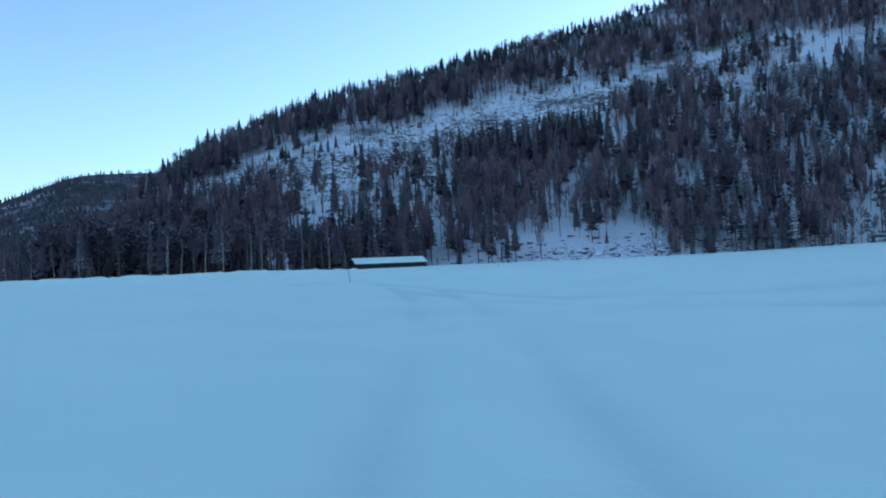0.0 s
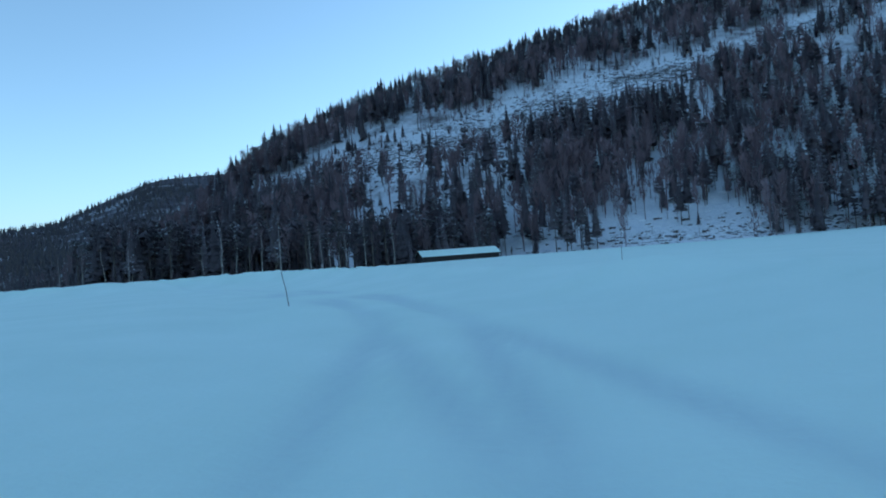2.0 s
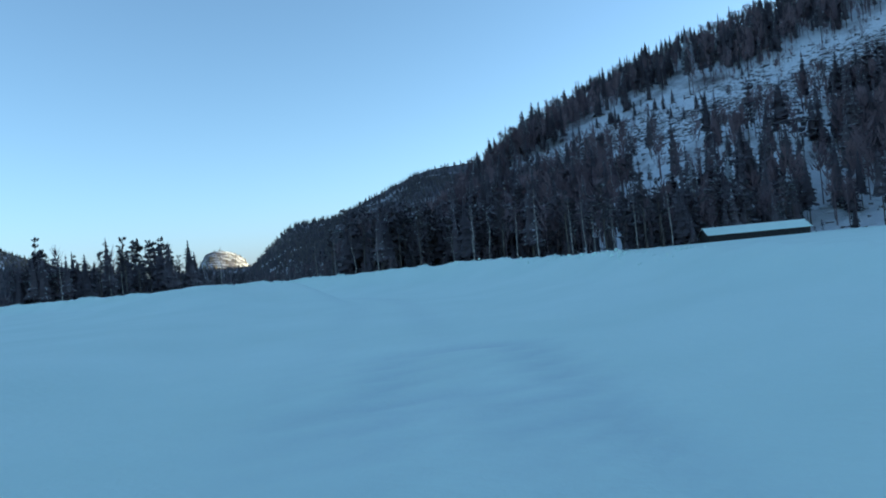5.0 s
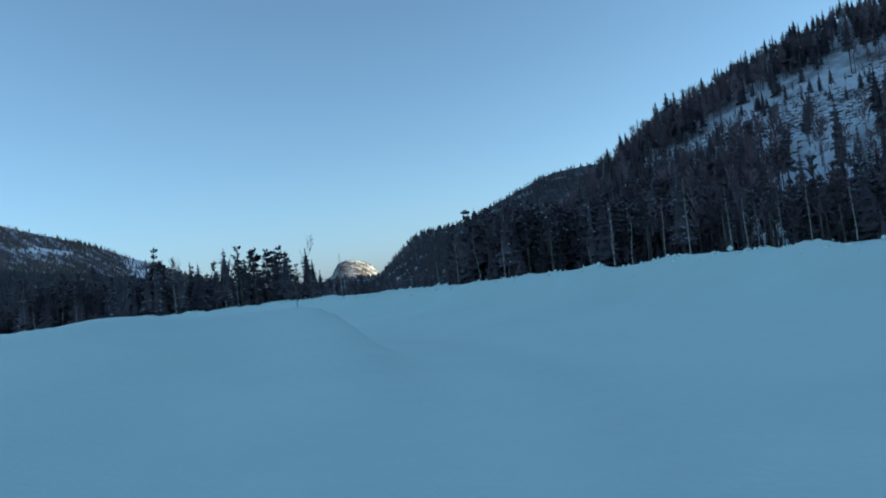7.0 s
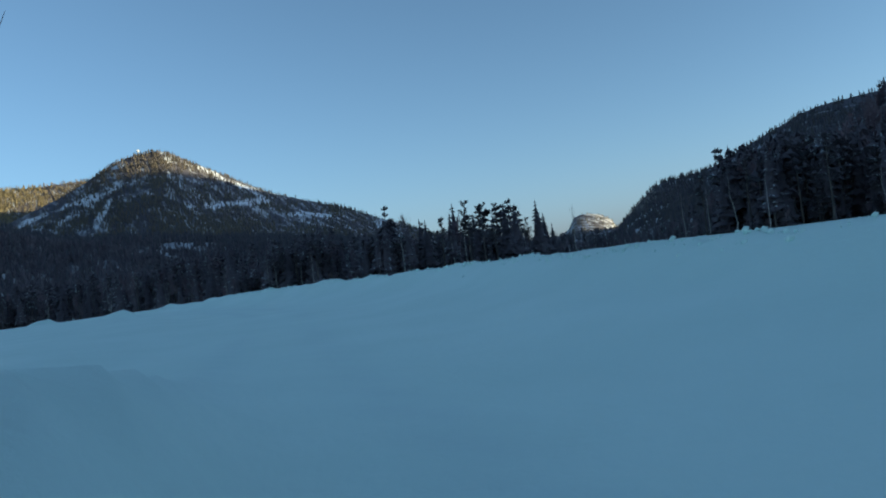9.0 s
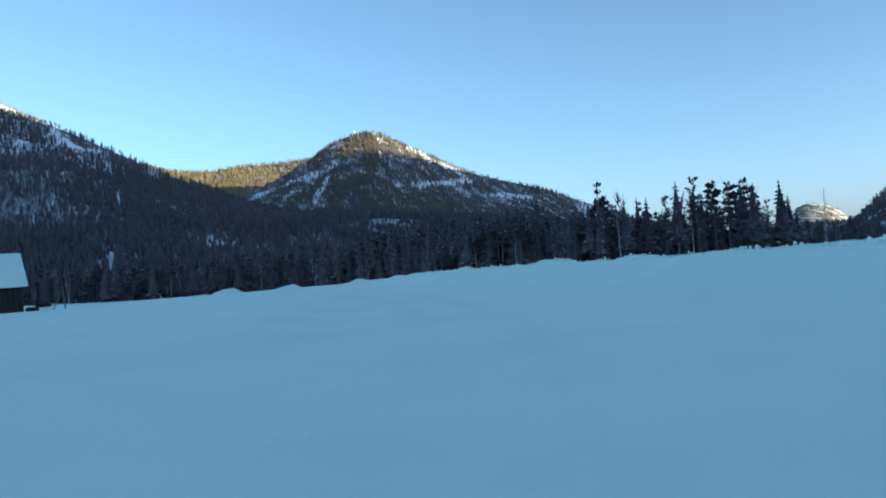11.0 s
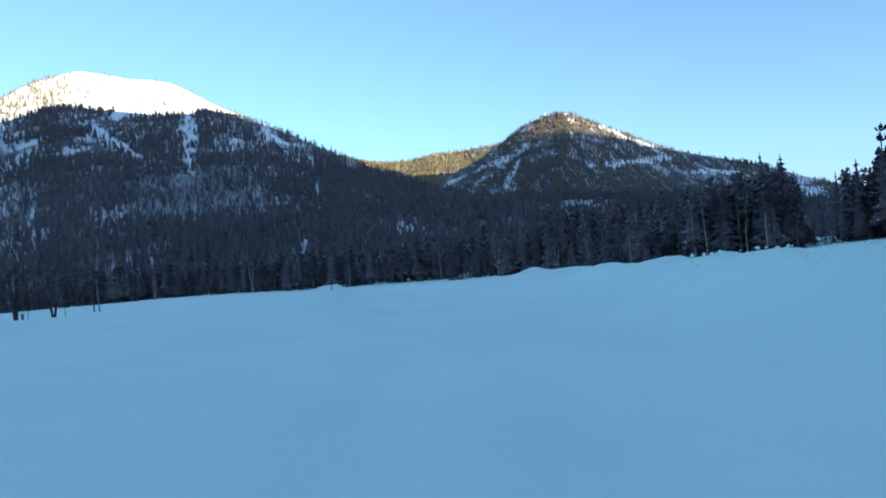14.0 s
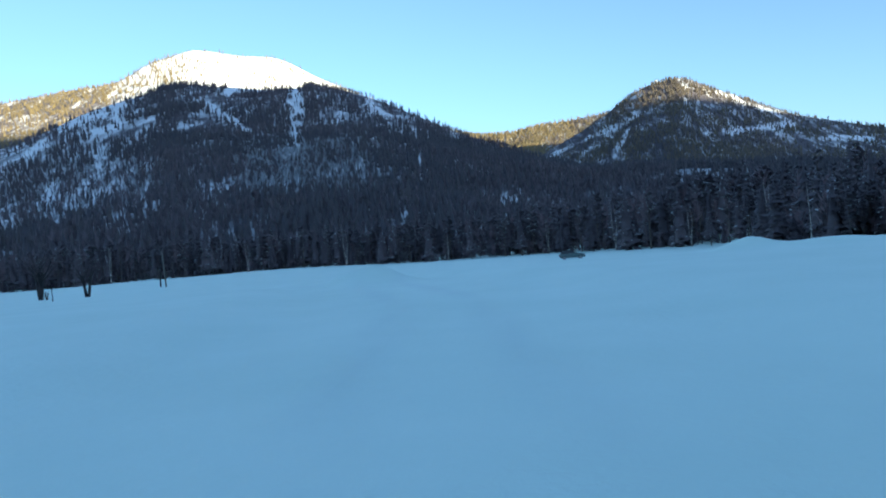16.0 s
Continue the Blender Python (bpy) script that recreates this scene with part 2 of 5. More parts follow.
def ground_height(x, y):
    x, y = np.asarray(x, float), np.asarray(y, float)
    r = np.hypot(x + 40, y - 50)
    z = 0.22 + 0.5 * fractal(x / 55, y / 55, 0.3) * smooth_step(10, 80, r) + 0.05 * fractal(x / 5, y / 5, 1.7)
    z = z - 2.5 * smooth_step(100, 205, -x) * (0.4 + 0.6 * smooth_step(10, 70, y)) * smooth_step(150, 112, y)
    z = z + 3.2 * smooth_step(60, 220, x) * smooth_step(80, 230, y)
    near = (x > -175) & (x < 60) & (y > -80) & (y < 130)
    if near.any():
        xn, yn = x[near], y[near]
        d, off, along = course_offset(xn, yn, COURSE)
        lump = 0.74 + value_noise(xn / 0.75, yn / 0.75, 3.0) * 0.26 + value_noise(xn / 3.1, yn / 3.1, 5.0) * 0.25 + value_noise(xn / 0.37, yn / 0.37, 8.0) * 0.16
        total = -0.22 * (1 - smooth_step(2.4, 4.6, d))
        for wheel in (-0.75, 0.75):
            total = total - 0.04 * np.exp(-((off - wheel) / 0.45) ** 2) * smooth_step(150, 90, along)
        reach = 6.4 - 1.4 * smooth_step(150, 205, along)
        tall = (0.28 + 0.38 * smooth_step(95, 130, along) - 0.12 * smooth_step(168, 200, along)) * smooth_step(205, 193, along)
        total = total + tall * lump * np.exp(-((off - reach) / 1.1) ** 2)
        for line, deep in ((OLD_TRACK, 0.035), (WIDE_TRACK, 0.05)):
            _, o2, a2 = course_offset(xn, yn, line)
            for wheel in (-0.75, 0.75):
                total = total - deep * np.exp(-((o2 - wheel) / 0.3) ** 2)
        for s0, rise, reach, near_edge, far_edge, broad in SHOULDERS:
            total = total + rise * smooth_step(near_edge, far_edge, -off) * smooth_step(broad, 0.35 * broad, -off) * np.exp(-((along - s0) / reach) ** 2)
        for mx, my, tall, spread in MOUNDS:
            total = total + tall * np.exp(-((xn - mx) ** 2 + (yn - my) ** 2) / spread)
        z[near] = z[near] + total
    return z


def packed_snow(x, y):
    """How far the wheels have pressed the snow, 0 to 1."""
    out = np.zeros(x.shape)
    near = (x > -175) & (x < 60) & (y > -80) & (y < 130)
    xn, yn = x[near], y[near]
    total = np.zeros(xn.shape)
    for line, much in ((COURSE, 0.2), (OLD_TRACK, 0.5), (WIDE_TRACK, 0.55)):
        d, off, _ = course_offset(xn, yn, line)
        broken = np.clip(1.6 * value_noise(xn / 4.0, yn / 4.0, 9.0) - 0.1, 0, 1)
        for wheel in (-0.75, 0.75):
            total = np.maximum(total, much * broken * np.exp(-((off - wheel) / 0.26) ** 2))
    out[near] = total
    return out


def stops(start, end, fine, far):
    inner = list(np.arange(start, end + fine, fine))
    lo, hi, step = [], [], fine
    a, b = inner[0], inner[-1]
    while a > -far:
        step *= 1.22
        a -= step
        lo.append(a)
    step = fine
    while b < far:
        step *= 1.22
        b += step
        hi.append(b)
    return np.array(lo[::-1] + inner + hi)


gx, gy = stops(-125, 20, 0.36, 4700), stops(-4, 96, 0.36, 4700)
gx = np.sort(np.concatenate([gx, [(a + c) / 2 for a, c in zip(gx, gx[1:]) if -8 < a < 6]]))
gy = np.sort(np.concatenate([gy, [(a + c) / 2 for a, c in zip(gy, gy[1:]) if 6 < a < 36]]))
GX, GY = np.meshgrid(gx, gy, indexing="ij")
gz = ground_height(GX.ravel(), GY.ravel())
ground = mesh_object("ground", np.stack([GX.ravel(), GY.ravel(), gz], -1), grid_faces(len(gx), len(gy)), SNOW, floats={"packed": packed_snow(GX.ravel(), GY.ravel())}, smooth=True)
tagged(ground, "wide snow-covered valley field with faint tyre tracks", "snow field", kind="structure")


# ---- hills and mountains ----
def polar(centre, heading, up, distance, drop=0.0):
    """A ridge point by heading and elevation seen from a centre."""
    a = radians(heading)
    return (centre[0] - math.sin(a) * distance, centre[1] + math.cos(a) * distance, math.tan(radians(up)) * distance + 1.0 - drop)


class Slope:
    """A mountain side between a foot line and a ridge line, with a back that falls away."""

    def __init__(self, foot, ridge, bend=1.1, rough=10.0, size=120.0, seed=0.0):
        self.foot, self.ridge, self.bend, self.rough, self.size, self.seed = foot, ridge, bend, rough, size, seed

    def at(self, u, v):
        u, v = np.atleast_1d(np.asarray(u, float)), np.atleast_1d(np.asarray(v, float))
        a, b = spline(self.foot, u), spline(self.ridge, u)
        w = np.clip(v, 0, 1)
        p = a + (b - a) * w[:, None]
        p[:, 2] = a[:, 2] + (b[:, 2] - a[:, 2]) * w ** self.bend
        back = np.clip(v - 1, 0, None)
        away = (b - a)[:, :2]
        p[:, :2] += away * back[:, None]
        p[:, 2] -= (b[:, 2] + 20) * back ** 1.4
        n = fractal(p[:, 0] / self.size, p[:, 1] / self.size, self.seed, 5)
        p[:, 2] += n * self.rough * 2 * np.clip(4 * w * (1.02 - w), 0.05, 1) * (v < 1.001) + n * self.rough * 0.4 * (v >= 1.001)
        return p

    def mesh(self, name, nu, nv, mat, label, rock=None, woods=None):
        u, v = np.meshgrid(np.linspace(0, 1, nu), np.concatenate([np.linspace(0, 1, nv), [1.15, 1.4, 1.9]]), indexing="ij")
        u, v = u.ravel(), v.ravel()
        p = self.at(u, v)
        floats = {"rock": rock(u, v, p) if rock else np.zeros(len(u)), "woods": woods(u, v, p) if woods else np.ones(len(u))}
        ob = mesh_object(name, p, grid_faces(nu, nv + 3), mat, floats=floats, smooth=True)
        return tagged(ob, label, "mountain", kind="structure")


HILL_RIDGE = [(-420, 350, -12), (-335, 398, -22), (-251, 445, 6), (-225, 459, 26), (-198, 474, 50), (-170, 489, 74), (-122, 513, 101), (-73, 536, 123),
              (-15, 563, 142), (48, 584, 164), (106, 600, 181), (167, 617, 202), (260, 645, 240), (450, 690, 310), (700, 740, 390), (1050, 700, 470),
              (1350, 480, 510), (1450, 100, 510)]
HILL_FOOT = [(-330, 255, -4), (-260, 270, -4), (-190, 270, -4), (-165, 268, -4), (-140, 264, -4), (-115, 262, -4), (-80, 262, -4), (-45, 262, -4),
             (-5, 264, -4), (35, 264, -4), (75, 262, -4), (115, 258, -4), (180, 250, -4), (300, 225, -4), (420, 180, -4), (520, 110, -4),
             (560, 0, -4), (560, -150, -4)]
near_hill = Slope(HILL_FOOT, HILL_RIDGE, 1.12, 9.0, 90.0, 2.0)


def hill_open(p):
    """Open snow and cliff band across the hill, 0 to 1."""
    x, z = p[:, 0], p[:, 2]
    mid = np.interp(x, [-140, -90, -50, 0, 75, 130, 220, 300], [44, 52, 58, 72, 92, 108, 140, 165])
    half = np.interp(x, [-150, -115, -80, -50, 0, 70, 100, 150, 225, 260], [0, 13, 12, 18, 18, 21, 13, 9, 6, 0])
    edge = np.abs(z - mid) / np.maximum(half, 0.1) + 0.9 * fractal(x / 14, p[:, 1] / 14, 4.0)
    return np.clip(1.4 - edge, 0, 1) * (half > 0.5)


near_hill.mesh("hillside", 420, 150, HILL, "steep snowy valley side with rock ledges and open woodland",
               rock=lambda u, v, p: np.maximum(hill_open(p) * (0.50 + 0.32 * value_noise(p[:, 0] / 25, p[:, 2] / 9, 3.0)), 0.5 * smooth_step(0.015, 0.03, v) * smooth_step(0.10, 0.05, v) * smooth_step(5, 40, p[:, 0])),
               woods=lambda u, v, p: (0.16 + 0.24 * smooth_step(0.22, 0.5, v)) * (1 - hill_open(p)) + 0.05 * smooth_step(60, 150, p[:, 0]) + 0.2 * smooth_step(0.75, 0.85, v))

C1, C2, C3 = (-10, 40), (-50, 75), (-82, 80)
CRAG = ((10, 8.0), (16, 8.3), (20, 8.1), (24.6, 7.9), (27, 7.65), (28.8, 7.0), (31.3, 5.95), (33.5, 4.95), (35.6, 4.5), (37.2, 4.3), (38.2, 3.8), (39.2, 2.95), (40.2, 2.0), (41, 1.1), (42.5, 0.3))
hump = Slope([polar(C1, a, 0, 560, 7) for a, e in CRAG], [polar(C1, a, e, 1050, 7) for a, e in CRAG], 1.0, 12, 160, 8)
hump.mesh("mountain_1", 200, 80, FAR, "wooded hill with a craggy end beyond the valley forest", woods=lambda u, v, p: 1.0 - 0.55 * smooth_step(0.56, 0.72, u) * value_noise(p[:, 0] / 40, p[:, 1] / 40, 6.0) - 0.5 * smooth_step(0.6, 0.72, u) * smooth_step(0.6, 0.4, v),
          rock=lambda u, v, p: 0.9 * smooth_step(0.58, 0.72, u) * smooth_step(0.35, 0.6, v))
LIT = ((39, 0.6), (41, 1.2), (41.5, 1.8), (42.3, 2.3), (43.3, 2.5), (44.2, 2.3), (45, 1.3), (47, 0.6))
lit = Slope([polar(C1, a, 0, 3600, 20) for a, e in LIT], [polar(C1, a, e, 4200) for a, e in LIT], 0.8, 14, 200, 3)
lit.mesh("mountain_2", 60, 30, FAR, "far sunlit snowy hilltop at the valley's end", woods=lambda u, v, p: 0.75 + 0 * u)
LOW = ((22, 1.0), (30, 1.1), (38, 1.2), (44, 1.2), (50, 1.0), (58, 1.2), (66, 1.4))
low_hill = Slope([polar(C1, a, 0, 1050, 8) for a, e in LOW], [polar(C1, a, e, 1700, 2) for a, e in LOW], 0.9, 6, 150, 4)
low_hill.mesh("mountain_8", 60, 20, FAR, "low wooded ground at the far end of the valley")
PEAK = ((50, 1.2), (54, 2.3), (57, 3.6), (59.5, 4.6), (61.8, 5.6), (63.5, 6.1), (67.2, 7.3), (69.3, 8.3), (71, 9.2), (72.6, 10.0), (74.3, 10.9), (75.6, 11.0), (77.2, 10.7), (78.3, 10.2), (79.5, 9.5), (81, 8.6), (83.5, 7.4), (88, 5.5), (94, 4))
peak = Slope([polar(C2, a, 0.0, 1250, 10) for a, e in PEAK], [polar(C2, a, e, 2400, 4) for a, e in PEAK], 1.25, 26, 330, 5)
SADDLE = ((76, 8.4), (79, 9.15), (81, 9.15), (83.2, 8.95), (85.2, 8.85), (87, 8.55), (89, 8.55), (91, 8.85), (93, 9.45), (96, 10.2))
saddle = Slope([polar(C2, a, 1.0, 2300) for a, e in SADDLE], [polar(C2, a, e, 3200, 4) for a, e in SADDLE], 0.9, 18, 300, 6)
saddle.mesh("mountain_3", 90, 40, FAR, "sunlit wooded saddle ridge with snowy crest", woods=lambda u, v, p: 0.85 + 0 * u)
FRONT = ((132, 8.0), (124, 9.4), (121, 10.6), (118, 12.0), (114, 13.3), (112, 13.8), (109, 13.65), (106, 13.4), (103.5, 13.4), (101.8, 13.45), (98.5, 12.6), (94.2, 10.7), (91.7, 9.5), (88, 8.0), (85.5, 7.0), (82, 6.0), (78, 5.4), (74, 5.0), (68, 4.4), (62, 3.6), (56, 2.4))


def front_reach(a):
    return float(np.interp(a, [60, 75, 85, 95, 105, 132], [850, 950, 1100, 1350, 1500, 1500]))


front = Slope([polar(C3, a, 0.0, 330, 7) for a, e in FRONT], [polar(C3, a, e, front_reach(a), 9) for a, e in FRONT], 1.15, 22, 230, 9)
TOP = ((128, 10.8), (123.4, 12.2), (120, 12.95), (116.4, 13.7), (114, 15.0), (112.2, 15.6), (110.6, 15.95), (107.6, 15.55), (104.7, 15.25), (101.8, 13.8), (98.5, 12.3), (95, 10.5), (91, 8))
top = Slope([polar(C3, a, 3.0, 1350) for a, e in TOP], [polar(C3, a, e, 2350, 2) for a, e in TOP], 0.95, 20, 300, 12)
# Unseen range added behind the wooded hillside to keep the valley in shade.
range_line = [(2500, 300, 560), (1900, 350, 600), (1400, 700, 640), (900, 1200, 640), (400, 1850, 615), (-80, 2450, 614), (-330, 2760, 490), (-480, 2950, 440)]
range_line = [(x + 1915, y + 1607, z + 219) for x, y, z in range_line]
shade = Slope([(x * 0.86, y * 0.86, 60) for x, y, z in range_line], range_line, 0.9, 12, 300, 14)
shade.mesh("shade_range", 80, 20, FAR, "unseen snowy range added to shade the valley")


def streak(heading, up, a, b, wide):
    """How close a heading and elevation is to a clearing that runs from a to b."""
    ax, ay, bx, by = *a, *b
    t = np.clip(((heading - ax) * (bx - ax) + (up - ay) * (by - ay)) / ((bx - ax) ** 2 + (by - ay) ** 2), 0, 1)
    return 1 - np.hypot(heading - ax - t * (bx - ax), up - ay - t * (by - ay)) / wide


def seen_from(centre, p):
    d = p - np.array([centre[0], centre[1], 1.0])
    return np.degrees(np.arctan2(-d[:, 0], d[:, 1])), np.degrees(np.arctan2(d[:, 2], np.hypot(d[:, 0], d[:, 1])))


def clearings(p, centre, rows):
    h, e = seen_from(centre, p)
    n = 1.5 * fractal(p[:, 0] / 30, p[:, 1] / 30, 2.0) + 0.9 * fractal(p[:, 0] / 9, p[:, 1] / 9, 7.0)
    out = np.zeros(len(p))
    for a, b, wide in rows:
        out = np.maximum(out, streak(h, e, a, b, wide) + n)
    return np.clip((out + 0.08) * 2.0, 0, 1)


FRONT_CLEAR = [((119.8, 10.7), (116.2, 12.2), 0.62), ((116.6, 10.6), (116.2, 12.0), 0.4), ((104.0, 8.2), (103.5, 13.4), 0.75), ((104.6, 7.8), (103.8, 8.8), 0.7), ((110.2, 12.2), (107.3, 9.9), 0.3), ((108.6, 12.9), (104.6, 13.3), 0.5),
               ((98.2, 11.7), (96.8, 10.6), 0.36), ((117.9, 8.0), (117.4, 9.0), 0.4), ((121.6, 5.2), (120.6, 6.4), 0.45), ((120.6, 3.8), (119.6, 4.6), 0.45), ((118.8, 4.4), (118.2, 5.2), 0.4), ((122.2, 8.4), (121.2, 9.4), 0.4),
               ((115.0, 5.2), (114.5, 6.4), 0.35), ((94.8, 6.8), (94.4, 7.3), 0.25), ((92.0, 6.2), (91.7, 6.8), 0.2), ((99.2, 6.6), (98.8, 7.4), 0.22)]
PEAK_CLEAR = [((84.4, 6.4), (78.5, 8.5), 0.17), ((80.0, 7.5), (77.6, 8.9), 0.36), ((79.8, 6.0), (78.6, 7.6), 0.22), ((72.2, 9.6), (67.5, 6.8), 0.18), ((72.0, 6.7), (67.6, 6.6), 0.28),
              ((59.2, 4.2), (57.5, 2.2), 0.6), ((66.0, 5.5), (63.0, 5.0), 0.2), ((78.4, 9.9), (77.4, 10.1), 0.13), ((74.6, 10.3), (74.2, 10.2), 0.12), ((82.0, 6.4), (80.8, 6.8), 0.18)]



def front_woods(u, v, p):
    h, e = seen_from(C3, p)
    pale = smooth_step(112, 116, h) * smooth_step(2.5, 4.5, e) + 1.5 * smooth_step(108, 106, h) * smooth_step(97, 100, h) * smooth_step(3.6, 5.0, e) * smooth_step(7.6, 6.4, e)
    return 0.88 + 0.12 * smooth_step(96, 92, h) - 0.17 * pale - 0.75 * clearings(p, C3, FRONT_CLEAR)


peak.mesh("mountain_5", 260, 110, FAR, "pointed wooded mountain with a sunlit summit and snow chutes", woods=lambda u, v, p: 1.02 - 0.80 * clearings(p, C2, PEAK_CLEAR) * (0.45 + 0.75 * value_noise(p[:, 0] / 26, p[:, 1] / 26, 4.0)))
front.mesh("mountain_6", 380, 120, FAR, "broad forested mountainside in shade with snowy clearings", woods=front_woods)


def top_woods(u, v, p):
    h, e = seen_from(C3, p)
    return 0.12 + 0.16 * smooth_step(110, 113, h) + 0.60 * smooth_step(115.3, 117.5, h) + 0.5 * smooth_step(102.0, 100.0, h)


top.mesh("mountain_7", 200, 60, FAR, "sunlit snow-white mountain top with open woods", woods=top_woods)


# ---- trees ----
def spruce_shape(rng, whorls, per, spread, bare=0.06, full=True):
    """Unit-high conifer crown of drooping boughs: vertices and triangles."""
    vs, fs = [], []
    for i in range(whorls):
        t = (i + 0.5 * rng.rand()) / whorls
        h = bare + (0.97 - bare) * t
        reach = spread * (1 - t) ** 0.8 * rng.uniform(0.6, 1.15) + 0.014
        turn = rng.rand() * 6.28
        for j in range(per):
            a = turn + 6.283 * j / per + rng.uniform(-0.35, 0.35)
            r = reach * rng.uniform(0.65, 1.15)
            ca, sa = math.cos(a), math.sin(a)
            dip = r * rng.uniform(0.25, 0.6)
            wide = r * rng.uniform(0.26, 0.42)
            k = len(vs)
            vs += [(0, 0, h + 0.02), (0.6 * r * ca - wide * sa, 0.6 * r * sa + wide * ca, h - dip * 0.85), (r * ca, r * sa, h - dip * 0.7), (0.6 * r * ca + wide * sa, 0.6 * r * sa - wide * ca, h - dip * 0.85),
                   (0.62 * r * ca, 0.62 * r * sa, h - dip * 0.25)]
            fs += [(k, k + 1, k + 4), (k + 1, k + 2, k + 4), (k + 4, k + 2, k + 3), (k, k + 4, k + 3)]
            if not full:
                vs = vs[:k] + [(0, 0, h + 0.02), (0.75 * r * ca - 1.5 * wide * sa, 0.75 * r * sa + 1.5 * wide * ca, h - dip), (r * ca, r * sa, h - dip * 0.6), (0.75 * r * ca + 1.5 * wide * sa, 0.75 * r * sa - 1.5 * wide * ca, h - dip)]
                fs = fs[:-4] + [(k, k + 1, k + 2), (k, k + 2, k + 3)]
    k = len(vs)
    lobes = 5
    for j in range(lobes):
        a, r = 6.283 * j / lobes, spread * 0.6 * rng.uniform(0.7, 1.2)
        vs.append((math.cos(a) * r, math.sin(a) * r, bare + 0.02))
    vs.append((0, 0, 0.93))
    fs += [(k + j, k + (j + 1) % lobes, k + lobes) for j in range(lobes)]
    k = len(vs)
    vs += [(0.012, 0, 0.9), (-0.006, 0.01, 0.9), (-0.006, -0.01, 0.9), (0, 0, 1.0)]
    fs += [(k, k + 1, k + 3), (k + 1, k + 2, k + 3), (k + 2, k, k + 3)]
    return np.array(vs), np.array(fs)


def stick(a, b, ra, rb, sides=3):
    """A tapered stick between two points."""
    a, b = np.array(a, float), np.array(b, float)
    w = b - a
    w = w / (np.linalg.norm(w) + 1e-9)
    s = np.cross(w, (0.31, 0.93, 0.21))
    s = s / np.linalg.norm(s)
    q = np.cross(w, s)
    ang = np.arange(sides) * 2 * math.pi / sides
    ring = np.cos(ang)[:, None] * s + np.sin(ang)[:, None] * q
    vs = np.vstack([a + ring * ra, b + ring * rb])
    fs = []
    for i in range(sides):
        j = (i + 1) % sides
        fs += [(i, j, sides + j), (i, sides + j, sides + i)]
    return vs, np.array(fs)


def twig(a, b, wide):
    """A thin twig as one sliver."""
    a, b = np.array(a, float), np.array(b, float)
    s = np.cross(b - a, (0.2, 0.3, 0.9))
    s = s / (np.linalg.norm(s) + 1e-9) * wide
    return np.vstack([a - s, a + s, b]), np.array([(0, 1, 2)])


def joined(pieces):
    vs, fs, n = [], [], 0
    for v, f in pieces:
        vs.append(v)
        fs.append(np.asarray(f) + n)
        n += len(v)
    return np.vstack(vs), np.vstack(fs)


def cone_shape(rng):
    """Small far conifer: two ragged tiers."""
    vs, fs = [], []
    for lo, hi, r in ((0.05, 0.7, 0.17), (0.42, 1.0, 0.11)):
        k = len(vs)
        n = 5
        for i in range(n):
            a = i * 6.283 / n + rng.rand()
            q = r * rng.uniform(0.7, 1.25)
            vs.append((math.cos(a) * q, math.sin(a) * q, lo + rng.uniform(-0.03, 0.05)))
        vs.append((0, 0, hi))
        fs += [(k + i, k + (i + 1) % n, k + n) for i in range(n)]
    return np.array(vs), np.array(fs)


def tuft_shape(rng):
    """Small far leafless crown: crossed slender blades on a stem."""
    pieces = [stick((0, 0, 0), (0, 0, 0.7), 0.02, 0.012)]
    for i in range(9):
        a, h = rng.rand() * 6.283, rng.uniform(0.2, 0.6)
        pieces.append(twig((0, 0, h), (math.cos(a) * 0.15, math.sin(a) * 0.15, h + rng.uniform(0.25, 0.42)), 0.045))
    return joined(pieces)


def scattered(name, shapes, where, high, rng, mat, label, category="forest", fat=(0.85, 1.2), tint=None):
    """Many trees in one mesh: one of the shapes at each place, turned and sized at random."""
    vs, fs, ts, n = [], [], [], 0
    pick = rng.randint(len(shapes), size=len(where))
    for k, (v, f) in enumerate(shapes):
        idx = np.where(pick == k)[0]
        if not len(idx):
            continue
        a, s, w = rng.rand(len(idx)) * 6.283, high[idx], rng.uniform(*fat, len(idx))
        c, q = np.cos(a)[:, None], np.sin(a)[:, None]
        x = (v[None, :, 0] * c - v[None, :, 1] * q) * (s * w)[:, None] + where[idx, 0, None]
        y = (v[None, :, 0] * q + v[None, :, 1] * c) * (s * w)[:, None] + where[idx, 1, None]
        z = v[None, :, 2] * s[:, None] + where[idx, 2, None]
        vs.append(np.stack([x, y, z], -1).reshape(-1, 3))
        fs.append((f[None] + (np.arange(len(idx)) * len(v))[:, None, None]).reshape(-1, 3) + n)
        t = rng.rand(len(idx)) if tint is None else tint[idx]
        ts.append(np.repeat(t, len(v)))
        n += len(idx) * len(v)
    ob = mesh_object(name, np.vstack(vs), np.vstack(fs), mat, floats={"tint": np.concatenate(ts)})
    return tagged(ob, label, category, kind="stuff")


